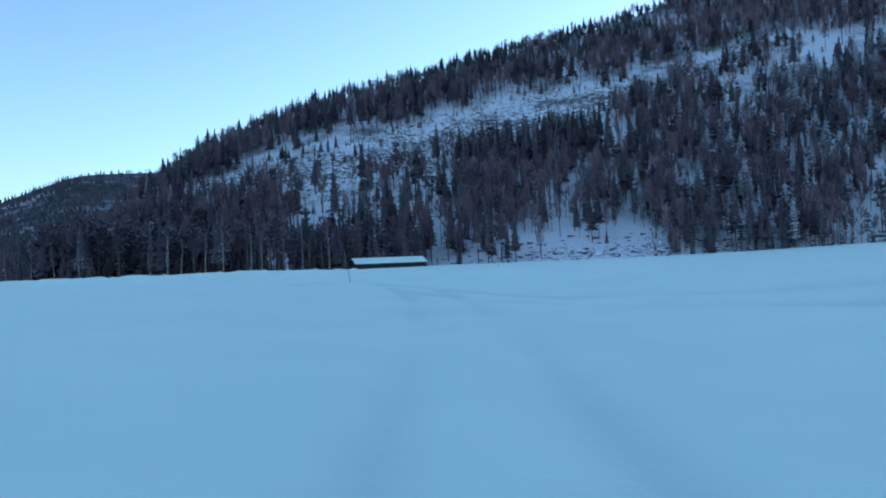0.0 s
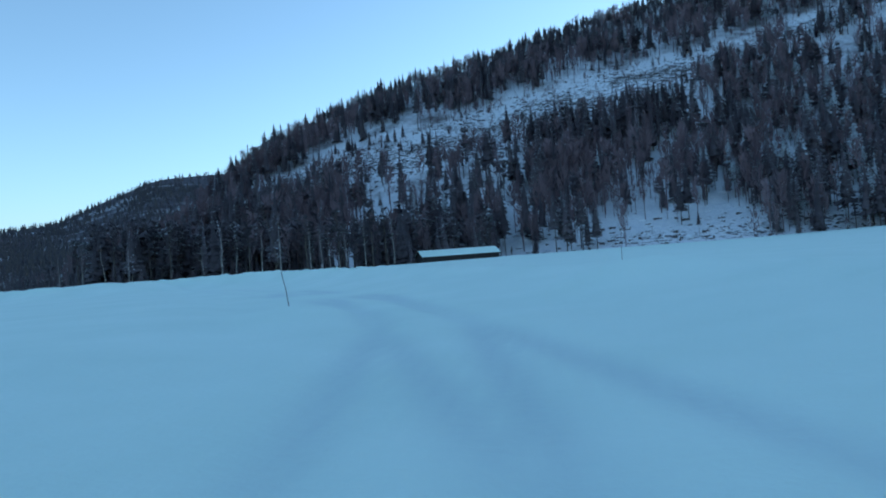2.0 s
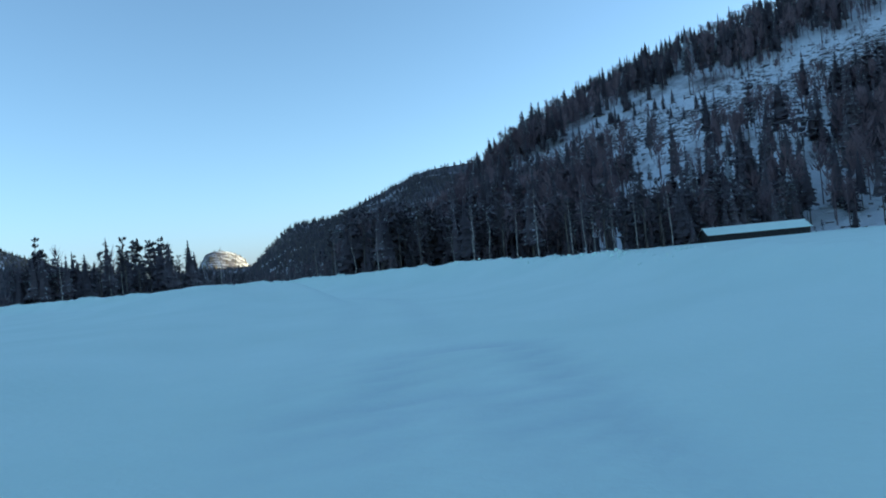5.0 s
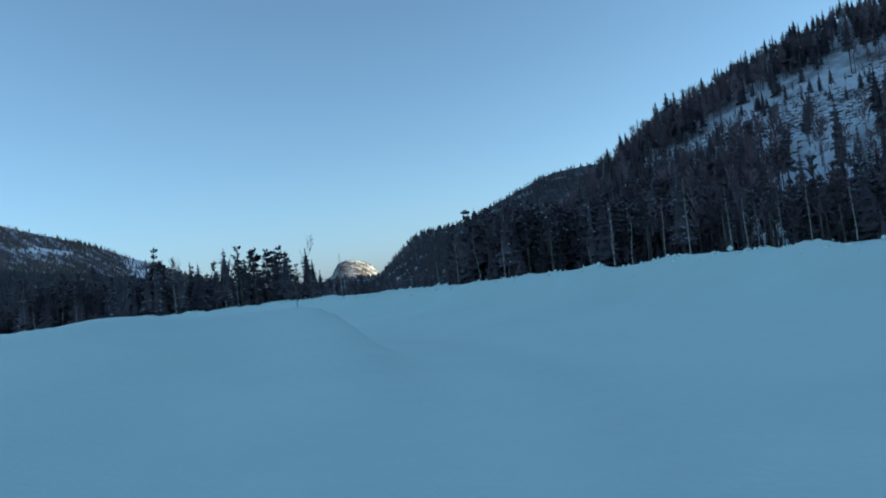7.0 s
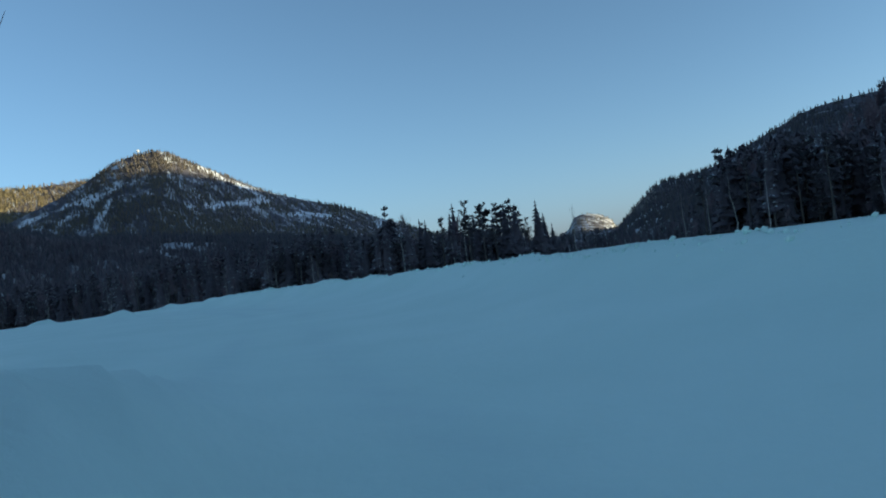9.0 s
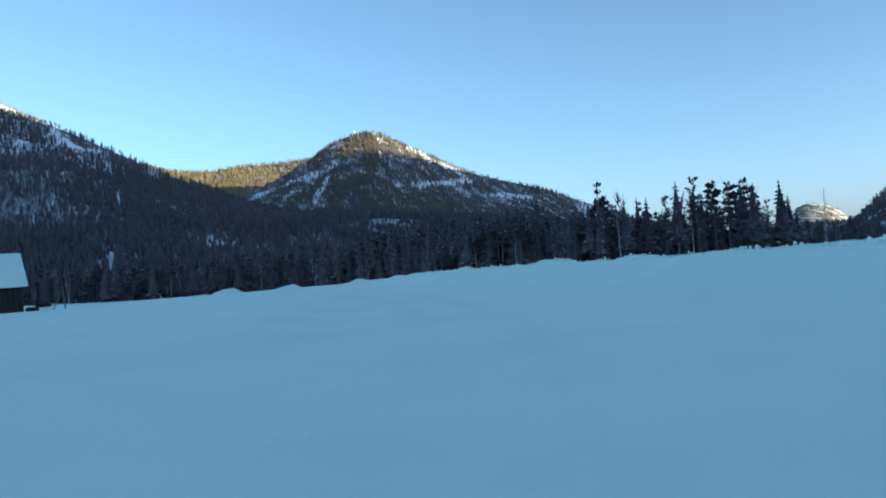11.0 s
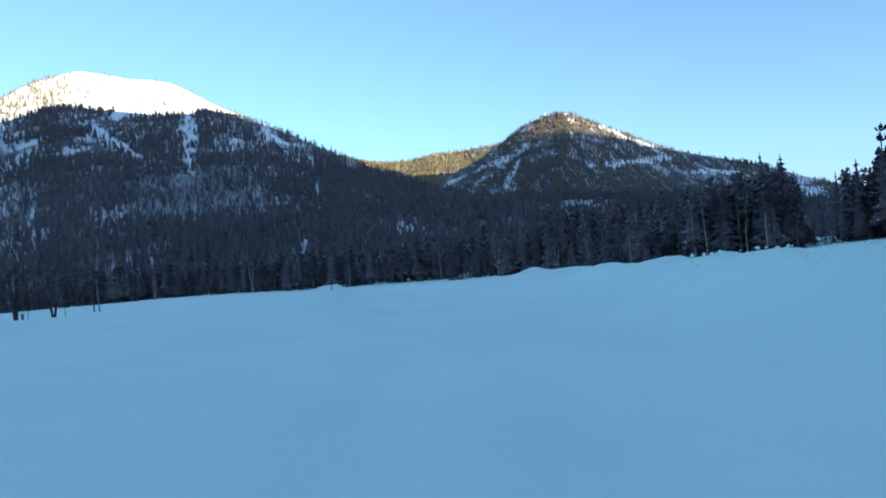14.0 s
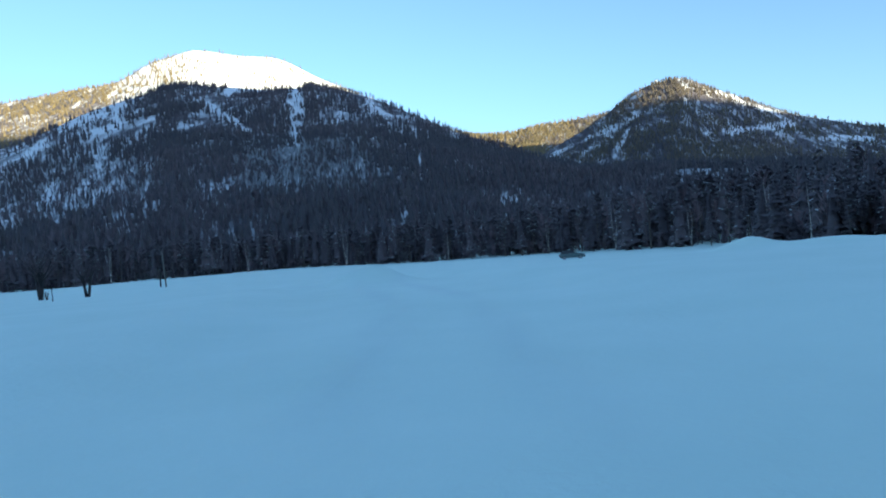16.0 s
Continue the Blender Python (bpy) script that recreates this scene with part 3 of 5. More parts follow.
def bushy_shape(rng, low, wide, whorls, per):
    """Unit-high conifer with a rounded, uneven crown of short rising boughs."""
    vs, fs = [], []
    lump = rng.uniform(0.55, 1.2, whorls)
    for i in range(whorls):
        t = (i + 0.6 * rng.rand()) / whorls
        h = low + (0.96 - low) * t
        reach = wide * (math.sin(math.pi * (0.2 + 0.76 * t)) ** 0.6) * lump[i]
        turn = rng.rand() * 6.28
        for j in range(per):
            a = turn + 6.283 * j / per + rng.uniform(-0.4, 0.4)
            r = reach * rng.uniform(0.5, 1.15)
            ca, sa = math.cos(a), math.sin(a)
            rise, q = r * rng.uniform(-0.25, 0.45), r * rng.uniform(0.3, 0.5)
            k = len(vs)
            vs += [(0, 0, h - 0.03), (0.7 * r * ca - q * sa, 0.7 * r * sa + q * ca, h + rise * 0.4 - 0.02), (r * ca, r * sa, h + rise), (0.7 * r * ca + q * sa, 0.7 * r * sa - q * ca, h + rise * 0.4 + 0.01), (0.5 * r * ca, 0.5 * r * sa, h + rise + 0.035)]
            fs += [(k, k + 1, k + 2), (k, k + 2, k + 3), (k + 1, k + 3, k + 4)]
    return np.array(vs), np.array(fs)


def misty_shape(rng, low, wide, blades):
    """Unit-high leafless tree seen from afar: a thin trunk in a brush of fine rising twigs."""
    pieces = [stick((0, 0, 0), (0, 0, 0.72), 0.009, 0.005)]
    for _ in range(blades):
        a, h = rng.rand() * 6.283, low + (0.86 - low) * rng.rand()
        r = wide * (1.05 - h) * rng.uniform(0.1, 0.7)
        l = rng.uniform(0.10, 0.24)
        base = np.array([math.cos(a) * r * 0.6, math.sin(a) * r * 0.6, h])
        pieces.append(twig(base, base + np.array([math.cos(a) * l * 0.45, math.sin(a) * l * 0.45, min(l, 1.0 - h)]), rng.uniform(0.005, 0.013)))
    return joined(pieces)


rng = np.random.RandomState(5)
MID_SPRUCES = [spruce_shape(rng, 10, 5, rng.uniform(0.15, 0.22), bare=rng.uniform(0.04, 0.26), full=False) for _ in range(7)] + [bushy_shape(rng, rng.uniform(0.1, 0.3), rng.uniform(0.11, 0.16), 9, 4) for _ in range(4)]
MID_PINES = [bushy_shape(rng, rng.uniform(0.36, 0.55), rng.uniform(0.13, 0.18), 7, 5) for _ in range(6)]
MISTY = [misty_shape(rng, rng.uniform(0.2, 0.4), rng.uniform(0.3, 0.5), 38) for _ in range(8)]
TRUNKS = [stick((0, 0, 0), (0, 0, 0.8), 0.012, 0.005, 4)]
CONES = [cone_shape(rng) for _ in range(6)]
TUFTS = [tuft_shape(rng) for _ in range(5)]

def soft_crown(rng, low, wide, limbs, fine):
    """Unit-high leafless or larch-like tree: long bare trunk, rising limbs and a dense oval brush of twigs."""
    pieces = [stick((0, 0, 0), (0, 0, 0.86), 0.011, 0.004, 4)]
    for _ in range(limbs):
        a, h = rng.rand() * 6.283, low + (0.78 - low) * rng.rand()
        l = rng.uniform(0.12, 0.26)
        tip = np.array([math.cos(a) * wide * rng.uniform(0.5, 1.0), math.sin(a) * wide * rng.uniform(0.5, 1.0), min(h + l, 0.99)])
        pieces.append(twig((0, 0, h), tip, rng.uniform(0.006, 0.012)))
    for _ in range(fine):
        a, h = rng.rand() * 6.283, low + (0.9 - low) * rng.rand()
        r = wide * math.sin(math.pi * min(1.0, 0.18 + 0.82 * (h - low) / (1.0 - low))) ** 0.7 * rng.uniform(0.2, 0.95)
        base = np.array([math.cos(a) * r, math.sin(a) * r, h])
        l = rng.uniform(0.07, 0.16)
        pieces.append(twig(base, base + np.array([math.cos(a) * l * 0.4, math.sin(a) * l * 0.4, min(l, 1.0 - h)]), rng.uniform(0.008, 0.018)))
    return joined(pieces)


def slab_shape(rng):
    """A low rock step: broken dark face to the front, sloping top that runs back into the hill."""
    n = 6
    xs = np.linspace(-1, 1, n)
    tops = 0.35 + 0.65 * rng.rand(n) * np.array([0.5, 1, 1, 1, 1, 0.5])
    jut = rng.uniform(-0.25, 0.25, n)
    vs = [(x, -0.35 + j, -0.6) for x, j in zip(xs, jut)] + [(x, -0.25 + j, t * 0.55) for x, j, t in zip(xs, jut, tops)] + [(x, 1.0, 0.5 + t * 0.3) for x, t in zip(xs, tops)]
    fs = []
    for row in (0, n):
        for i in range(n - 1):
            fs += [(row + i, row + i + 1, row + n + i + 1), (row + i, row + n + i + 1, row + n + i)]
    return np.array(vs), np.array(fs)


# Woods on the near hillside.
HILL_SPRUCES = [spruce_shape(rng, 15, 6, rng.uniform(0.11, 0.17), bare=bare, full=False) for bare in (0.05, 0.12, 0.2, 0.28, 0.33, 0.38, 0.42, 0.46, 0.3)]
SOFT_CROWNS = [soft_crown(rng, rng.uniform(0.32, 0.5), rng.uniform(0.09, 0.14), 12, 52) for _ in range(8)]
n = 26000
along = np.linspace(0.06, 0.80, 200)
mid = near_hill.at(along, np.full(200, 0.5))
run = np.concatenate([[0], np.cumsum(np.linalg.norm(np.diff(mid[:, :2], axis=0), axis=1))])
u, v = np.interp(rng.rand(n) * run[-1], run, along), rng.rand(n) ** 0.9 * 1.05 + 0.01
p = near_hill.at(u, v)
openness = hill_open(p)
clump = value_noise(p[:, 0] / 19, p[:, 1] / 26, 1.0)
crest = smooth_step(0.74, 0.86, v)
low = smooth_step(0.5, 0.3, v) * smooth_step(-30, 20, p[:, 0])
chance = np.clip(0.14 + 1.6 * (clump - 0.42) + 1.0 * crest + 0.07 * low + 0.22 * smooth_step(60, 130, p[:, 0]) + 0.35 * smooth_step(-60, -110, p[:, 0]), 0.05, 1) * (1 - 0.93 * openness)
keep = (rng.rand(n) < chance) & (p[:, 0] < 335) & (p[:, 0] > -272)
p, v, crest = p[keep], v[keep], crest[keep]
kind = rng.rand(len(p)) - 1.0 * (value_noise(p[:, 0] / 38, p[:, 1] / 38, 6.0) - 0.45) - 0.10 * crest
conifer, tall_pine = kind < 0.36, (kind >= 0.36) & (kind < 0.46)
frosted = conifer & (rng.rand(len(p)) < 0.05 + 0.30 * smooth_step(40, 130, p[:, 0]))
conifer = conifer & ~frosted
soft = kind >= 0.46
high = (8 + 18 * rng.rand(len(p)) ** 1.2) * np.where(crest > 0.5, 0.58, 1.0) * (1 - 0.6 * smooth_step(-130, -215, p[:, 0])) * np.where(hill_open(p) > 0.3, 0.45, 1.0)
scattered("hillside_spruces", HILL_SPRUCES, p[conifer], high[conifer], rng, NEEDLES, "tall dark spruces scattered over the snowy hillside")
scattered("hillside_frosted_spruces", HILL_SPRUCES, p[frosted], high[frosted], rng, FROSTED, "spruces with snow lying on their boughs", tint=rng.uniform(0.56, 1.0, int(frosted.sum())))
scattered("hillside_pines", MID_PINES, p[tall_pine], high[tall_pine] * 0.85, rng, NEEDLES, "dark round-topped pines with bare trunks on the hillside")
scattered("hillside_bare_trees", SOFT_CROWNS, p[soft], high[soft] * 0.86, rng, BARE, "leafless red-brown trees on the snowy hillside")
evergreen = conifer | tall_pine | frosted
scattered("hillside_trunks", TRUNKS, p[evergreen], high[evergreen] * 0.9, rng, SPRUCE_BARK, "slender trunks of the hillside conifers")

# Scrub and small firs on the open band, and rock steps that break through its snow.
u, v = np.interp(rng.rand(16000) * run[-1], run, along), 0.15 + 0.7 * rng.rand(16000)
p = near_hill.at(u, v)
openness = hill_open(p)
scrub = (openness > 0.15) & (rng.rand(16000) < 0.10 + 0.5 * (value_noise(p[:, 0] / 12, p[:, 2] / 8, 2.0) - 0.35)) & (p[:, 0] < 300)
scattered("hillside_scrub", MISTY, p[scrub], rng.uniform(1.5, 5.0, int(scrub.sum())), rng, BARE, "leafless scrub on the open snowy slope", fat=(1.0, 1.8))
firs = (openness > 0.15) & (rng.rand(16000) < 0.025)
scattered("hillside_small_firs", MID_SPRUCES, p[firs], rng.uniform(2.0, 9.0, int(firs.sum())), rng, NEEDLES, "small dark firs on the open snowy slope")


def rock_steps(name, where, label):
    """Rock steps that face down the hill, with snow on their tops."""
    vs, fs, n = [], [], 0
    for q in where:
        v, f = SLABS[rng.randint(len(SLABS))]
        a, wide, tall = rng.normal() * 0.45, 0.35 + 1.5 * rng.rand() ** 2, rng.uniform(0.6, 1.5)
        w = v * np.array([wide, wide * 0.5 + 0.6, tall])
        vs.append(np.column_stack([w[:, 0] * math.cos(a) - w[:, 1] * math.sin(a), w[:, 0] * math.sin(a) + w[:, 1] * math.cos(a), w[:, 2]]) + q)
        fs.append(f + n)
        n += len(v)
    tagged(mesh_object(name, np.vstack(vs), np.vstack(fs), LEDGE), label, "rock", kind="stuff")


SLABS = [slab_shape(rng) for _ in range(12)]
steps = (openness > 0.1) & (rng.rand(16000) < np.clip(0.48 + 1.8 * (value_noise(p[:, 0] / 20, p[:, 2] / 6, 12.0) - 0.42), 0.10, 0.95))
rock_steps("hillside_rock_steps", p[steps], "dark broken rock ledges showing through the snow")
x = rng.uniform(0, 165, 170)
u = np.interp(x, [-5, 35, 75, 115, 180], [8 / 17, 9 / 17, 10 / 17, 11 / 17, 12 / 17])
rock_steps("foot_rock_steps", near_hill.at(u, rng.uniform(0.03, 0.10, 170)), "dark stones and ledges along the foot of the hill")


def far_woods(slope, count, name, thick, centre=None, rows=(), cleared=0.87, span=(0, 1), rise=(0.02, 1.0), size=(9, 15), bare=0.35, extra=None, sun_tone=(0.0, 0.22)):
    u, v = span[0] + (span[1] - span[0]) * rng.rand(count), rise[0] + (rise[1] - rise[0]) * rng.rand(count)
    p = slope.at(u, v)
    chance = np.clip(thick + 1.3 * (value_noise(p[:, 0] / 60, p[:, 1] / 60, 2.0) - 0.5), 0.03, 1)
    if rows:
        chance = chance * (1 - cleared * clearings(p, centre, rows))
    if extra is not None:
        chance = chance * extra(u, v, p)
    keep = rng.rand(count) < chance
    p = p[keep]
    soft = rng.rand(len(p)) < np.clip(bare + 1.4 * (value_noise(p[:, 0] / 130, p[:, 1] / 130, 8.0) - 0.5), 0, 0.9)
    high = rng.uniform(*size, len(p))
    # Sunlight in the tint: high range gilds lit ridges, low keeps shaded ones dark.
    scattered(name + "_conifers", CONES, p[~soft], high[~soft], rng, FARNEEDLES, "dense conifer forest on a distant mountainside", tint=rng.uniform(*sun_tone, int((~soft).sum())))
    if soft.any():
        scattered(name + "_bare_trees", TUFTS, p[soft], high[soft] * 0.9, rng, FAR_BARE, "leafless woods on a distant mountainside")


far_woods(hump, 12000, "hill_woods", 0.92, rise=(0.1, 0.995), size=(4.5, 9), bare=0.5, extra=lambda u, v, p: 1 - 0.62 * smooth_step(0.58, 0.70, u))
def front_thin(u, v, p):
    h, e = seen_from(C3, p)
    return 1 - 0.45 * smooth_step(113, 117, h) * smooth_step(2.5, 4.5, e) - 0.45 * smooth_step(107, 105, h) * smooth_step(97, 100, h) * smooth_step(4.0, 5.5, e) * smooth_step(9, 8, e)


far_woods(front, 56000, "mountainside_woods", 0.66, C3, FRONT_CLEAR, size=(8, 15), bare=0.62, extra=front_thin, sun_tone=(0.0, 0.10))
u, v = rng.rand(30000), rng.rand(30000)
p = front.at(u, v)
h, e = seen_from(C3, p)
lace = smooth_step(109, 106.5, h) * smooth_step(97, 100, h) * smooth_step(4.2, 5.4, e) * smooth_step(9.5, 8.0, e) + 0.45 * smooth_step(113, 116, h) * smooth_step(3.0, 5.0, e) * smooth_step(9.5, 8.0, e)
lace = rng.rand(30000) < np.clip(0.75 * lace * (0.4 + 1.2 * value_noise(p[:, 0] / 45, p[:, 1] / 45, 3.0)), 0, 0.9)
scattered("mountainside_frosted_woods", TUFTS, p[lace], rng.uniform(7, 13, int(lace.sum())), rng, FROST_TWIGS, "leafless woods white with frost on the shaded mountainside")
far_woods(lit, 1500, "far_hill_woods", 0.6, size=(9, 15), bare=0.1, rise=(0.3, 1.0), sun_tone=(0.3, 0.9))
far_woods(low_hill, 2500, "valley_end_woods", 0.9, size=(7, 12), bare=0.4, rise=(0.3, 1.0))
far_woods(peak, 20000, "peak_woods", 0.95, C2, PEAK_CLEAR, cleared=0.62, size=(9, 15), bare=0.2, rise=(0.25, 1.0), sun_tone=(0.1, 0.55))
far_woods(saddle, 11000, "saddle_woods", 1.2, size=(13, 20), bare=0.12, rise=(0.35, 1.0), sun_tone=(0.6, 1.0))
far_woods(top, 19000, "summit_woods", 0.95, size=(8, 15), bare=0.05, rise=(0.3, 1.0), sun_tone=(0.5, 1.0), extra=lambda u, v, p: np.clip(top_woods(u, v, p) - 0.05, 0.02 + 0.10 * smooth_step(0.97, 0.99, v), 1))


# Forest belts round the field, a few rows of trees deep.
def belt(line, depth, count, size, shift=0.0):
    s = rng.rand(count)
    pts = spline(np.array([(*q, 0) for q in line], float), s)
    nxt = spline(np.array([(*q, 0) for q in line], float), np.clip(s + 0.01, 0, 1)) - spline(np.array([(*q, 0) for q in line], float), np.clip(s - 0.01, 0, 1))
    side = np.stack([nxt[:, 1], -nxt[:, 0]], -1)
    side /= np.linalg.norm(side, axis=1)[:, None]
    off = shift + depth * rng.rand(count)
    xy = pts[:, :2] + side * off[:, None]
    z = ground_height(xy[:, 0].copy(), xy[:, 1].copy()) - 0.2
    where = np.column_stack([xy, z])
    return where, rng.uniform(*size, count)


BELT_A = [(2, 262), (-14, 232), (-32, 216), (-52, 198), (-70, 189), (-86, 174), (-100, 178), (-108, 184)]
BELT_E = [(-104, 181), (-120, 196), (-136, 214), (-160, 240)]
BELT_B = [(-166, 232), (-158, 206), (-150, 186), (-144, 168), (-140, 150), (-138, 139)]
BELT_C = [(-140, 140), (-146, 128), (-154, 118), (-165, 112)]
BELT_F = [(-142, 226), (-162, 228), (-184, 224)]
BELT_D = [(-165, 112), (-200, 118), (-245, 112), (-290, 92), (-318, 50), (-325, 0), (-312, -60), (-285, -130), (-240, -200), (-170, -260)]
BELTS = []
for line, depth, count, size, shift in ((BELT_A, 48, 760, (9, 17.5), 4), (BELT_E, 40, 220, (3.2, 6.5), 3), (BELT_B, 30, 250, (6, 9.8), 3), (BELT_C, 24, 260, (7, 10.2), 2), (BELT_F, 26, 150, (3.5, 6.0), 2), (BELT_D, 70, 2200, (9, 16), 3)):
    BELTS.append(belt(line, depth, count, size, shift))
where, high = np.vstack([b[0] for b in BELTS]), np.concatenate([b[1] for b in BELTS])


def in_ride(where):
    """A narrow ride cut through the forest, with the slope beyond showing."""
    a = radians(59.0)
    x, y = where[:, 0] + 146, where[:, 1] - 131
    return np.abs(x * math.cos(a) + y * math.sin(a)) < 3.0


high, where = high[~in_ride(where)], where[~in_ride(where)]
high = high * np.where((where[:, 0] > -160) & (where[:, 0] < -130) & (where[:, 1] < 152), 1.06, 1.0)
high = high * np.where((where[:, 0] > -225) & (where[:, 0] < -160) & (where[:, 1] > 95), 0.68, 1.0)
kind = rng.rand(len(where)) + 0.22 * (where[:, 0] > -75)
scattered("forest_spruces", MID_SPRUCES, where[kind < 0.5], high[kind < 0.5], rng, NEEDLES, "dense dark spruces of the valley forest")
pines = (kind >= 0.5) & (kind < 0.8)
scattered("forest_pines", MID_PINES, where[pines], high[pines], rng, NEEDLES, "dark pines of the valley forest with bare lower trunks")
scattered("forest_bare_trees", MISTY, where[kind >= 0.8], high[kind >= 0.8] * 0.9, rng, BARE, "leafless trees between the dark conifers")
scattered("forest_trunks", TRUNKS, where[kind < 0.8], high[kind < 0.8], rng, SPRUCE_BARK, "trunks of the valley forest")
# Young growth and brush under the forest edge.
young = [belt(line, depth, count, size, shift) for line, depth, count, size, shift in ((BELT_A, 14, 260, (1.5, 4.5), 2), (BELT_E, 12, 120, (1.0, 2.5), 2), (BELT_B, 12, 120, (1.2, 3.0), 2), (BELT_C, 12, 120, (1.2, 3.5), 2), (BELT_D, 16, 750, (1.5, 5.0), 1))]
where, high = np.vstack([b[0] for b in young]), np.concatenate([b[1] for b in young])
soft = rng.rand(len(where)) < 0.4
scattered("forest_undergrowth", MID_SPRUCES, where[~soft], high[~soft], rng, NEEDLES, "young dark conifers under the forest edge", fat=(1.3, 2.2), tint=rng.rand(int((~soft).sum())) * 0.5)
scattered("forest_brush", MISTY, where[soft], high[soft], rng, BARE, "leafless brushwood under the forest edge", fat=(1.4, 2.4))


# ---- single trees along the forest edge ----
def thing(name, label, category, x, y, z, turn=0.0, group=""):
    ob = new(name)
    ob.matrix_world = pose(x, y, z, 0, 0, turn)
    ob.empty_display_size = 0.3
    return tagged(ob, label, category, group)


def floor_at(x, y):
    return float(ground_height(np.array([x]), np.array([y]))[0])


def tree_trunk(rng, high, girth, segments=6, sides=7, wander=0.02):
    pts = [np.array([0.0, 0.0, -0.3])]
    for i in range(1, segments + 1):
        step = rng.uniform(-wander, wander, 2) * high
        pts.append(np.array([pts[-1][0] + step[0], pts[-1][1] + step[1], high * i / segments]))
    pieces = [stick(a, b, girth * (1 - 0.9 * i / segments) + 0.012, girth * (1 - 0.9 * (i + 1) / segments) + 0.012, sides) for i, (a, b) in enumerate(zip(pts, pts[1:]))]
    return joined(pieces), pts


def on_trunk(pts, high, h):
    zs = [q[2] for q in pts]
    return np.array([np.interp(h, zs, [q[0] for q in pts]), np.interp(h, zs, [q[1] for q in pts]), h])


def spruce_tree(seed, bare, spread, label):
    """A spruce 10 m high: trunk and a crown of many drooping boughs."""
    r = np.random.RandomState(seed)
    root = thing("spruce_tree", label, "tree", 0, 0, 0, group="forest edge conifers")
    (v, f), pts = tree_trunk(r, 9.6, 0.13, 4, 7, 0.004)
    mesh_object("trunk", v, f, SPRUCE_BARK, root)
    v, f = spruce_shape(r, 17, 8, spread, bare=bare)
    mesh_object("crown", v * 10, f, NEEDLES, root, {"tint": np.full(len(v), r.rand() * 0.8)})
    return root


def pine_tree(seed, label):
    """A pine 10 m high: long bare trunk, uneven flat-topped crown of needle tufts."""
    r = np.random.RandomState(seed)
    root = thing("pine_tree", label, "tree", 0, 0, 0, group="forest edge conifers")
    (v, f), pts = tree_trunk(r, 9.3, 0.14, 5, 7, 0.012)
    mesh_object("trunk", v, f, SPRUCE_BARK, root)
    limbs, tufts = [], []
    for i in range(38):
        h = r.uniform(4.2, 9.3)
        base, a, l = on_trunk(pts, 9.3, h), r.rand() * 6.283, r.uniform(0.6, 1.7) * (1.15 - 0.75 * (h - 4.2) / 5.1)
        tip = base + np.array([math.cos(a) * l, math.sin(a) * l, r.uniform(0.1, 0.6)])
        limbs.append(stick(base, tip, 0.035, 0.012))
        for k in range(5):
            c = base + (tip - base) * r.uniform(0.25, 1.05)
            for q in range(7):
                d = r.normal(size=3)
                d[2] = abs(d[2]) * 0.7
                d = d / np.linalg.norm(d) * r.uniform(0.25, 0.5)
                tufts.append(twig(c - d * 0.3, c + d, 0.075))
    v, f = joined(limbs)
    tagged(mesh_object("limb_spray", v, f, SPRUCE_BARK, root), kind="stuff")
    v, f = joined(tufts)
    mesh_object("crown", v, f, NEEDLES, root, {"tint": np.full(len(v), r.rand() * 0.8)})
    return root


def birch_tree(seed, low, label, wander=0.015, forks=1):
    """A leafless birch 10 m high: pale trunk, rising limbs and fine twigs."""
    r = np.random.RandomState(seed)
    root = thing("birch_tree", label, "tree", 0, 0, 0, group="birches along the forest edge")
    trunks, limbs, fine = [], [], []
    for k in range(forks):
        (v, f), pts = tree_trunk(r, 9.6, 0.085, 6, 6, wander)
        if k:
            v = v + np.column_stack([0.09 * v[:, 2] + 0.15, 0.03 * v[:, 2], 0 * v[:, 2]])
            pts = [q + np.array([0.09 * q[2] + 0.15, 0.03 * q[2], 0]) for q in pts]
        trunks.append((v, f))
        for i in range(16):
            h = low + (9.2 - low) * (i + r.rand()) / 16
            base, a, l = on_trunk(pts, 9.6, h), r.rand() * 6.283, r.uniform(0.7, 1.6) * (1.25 - 0.08 * h)
            tip = base + np.array([math.cos(a) * l * 0.65, math.sin(a) * l * 0.65, l * r.uniform(0.6, 1.2)])
            limbs.append(stick(base, tip, 0.022, 0.007))
            for j in range(6):
                s = base + (tip - base) * r.uniform(0.3, 1)
                b, tl = a + r.uniform(-1.3, 1.3), l * r.uniform(0.25, 0.6)
                fine.append(twig(s, s + np.array([math.cos(b) * tl * 0.7, math.sin(b) * tl * 0.7, tl * r.uniform(0.1, 0.9)]), 0.011))
    v, f = joined(trunks)
    mesh_object("trunk", v, f, BIRCH_BARK, root)
    v, f = joined(limbs)
    tagged(mesh_object("limb_spray", v, f, BARE, root, {"tint": np.full(len(v), 0.5)}), kind="stuff")
    v, f = joined(fine)
    tagged(mesh_object("twig_spray", v, f, BARE, root, {"tint": np.full(len(v), 0.3)}), kind="stuff")
    return root


SPRUCES = [spruce_tree(31, 0.10, 0.20, "dark green spruce at the edge of the snowy field"), spruce_tree(32, 0.22, 0.17, "narrow dark spruce with a bare lower trunk"), spruce_tree(33, 0.06, 0.23, "broad dark spruce with boughs to the ground")]
PINES = [pine_tree(41, "tall pine with a bare trunk and bushy top"), pine_tree(42, "dark pine with an uneven bushy crown")]
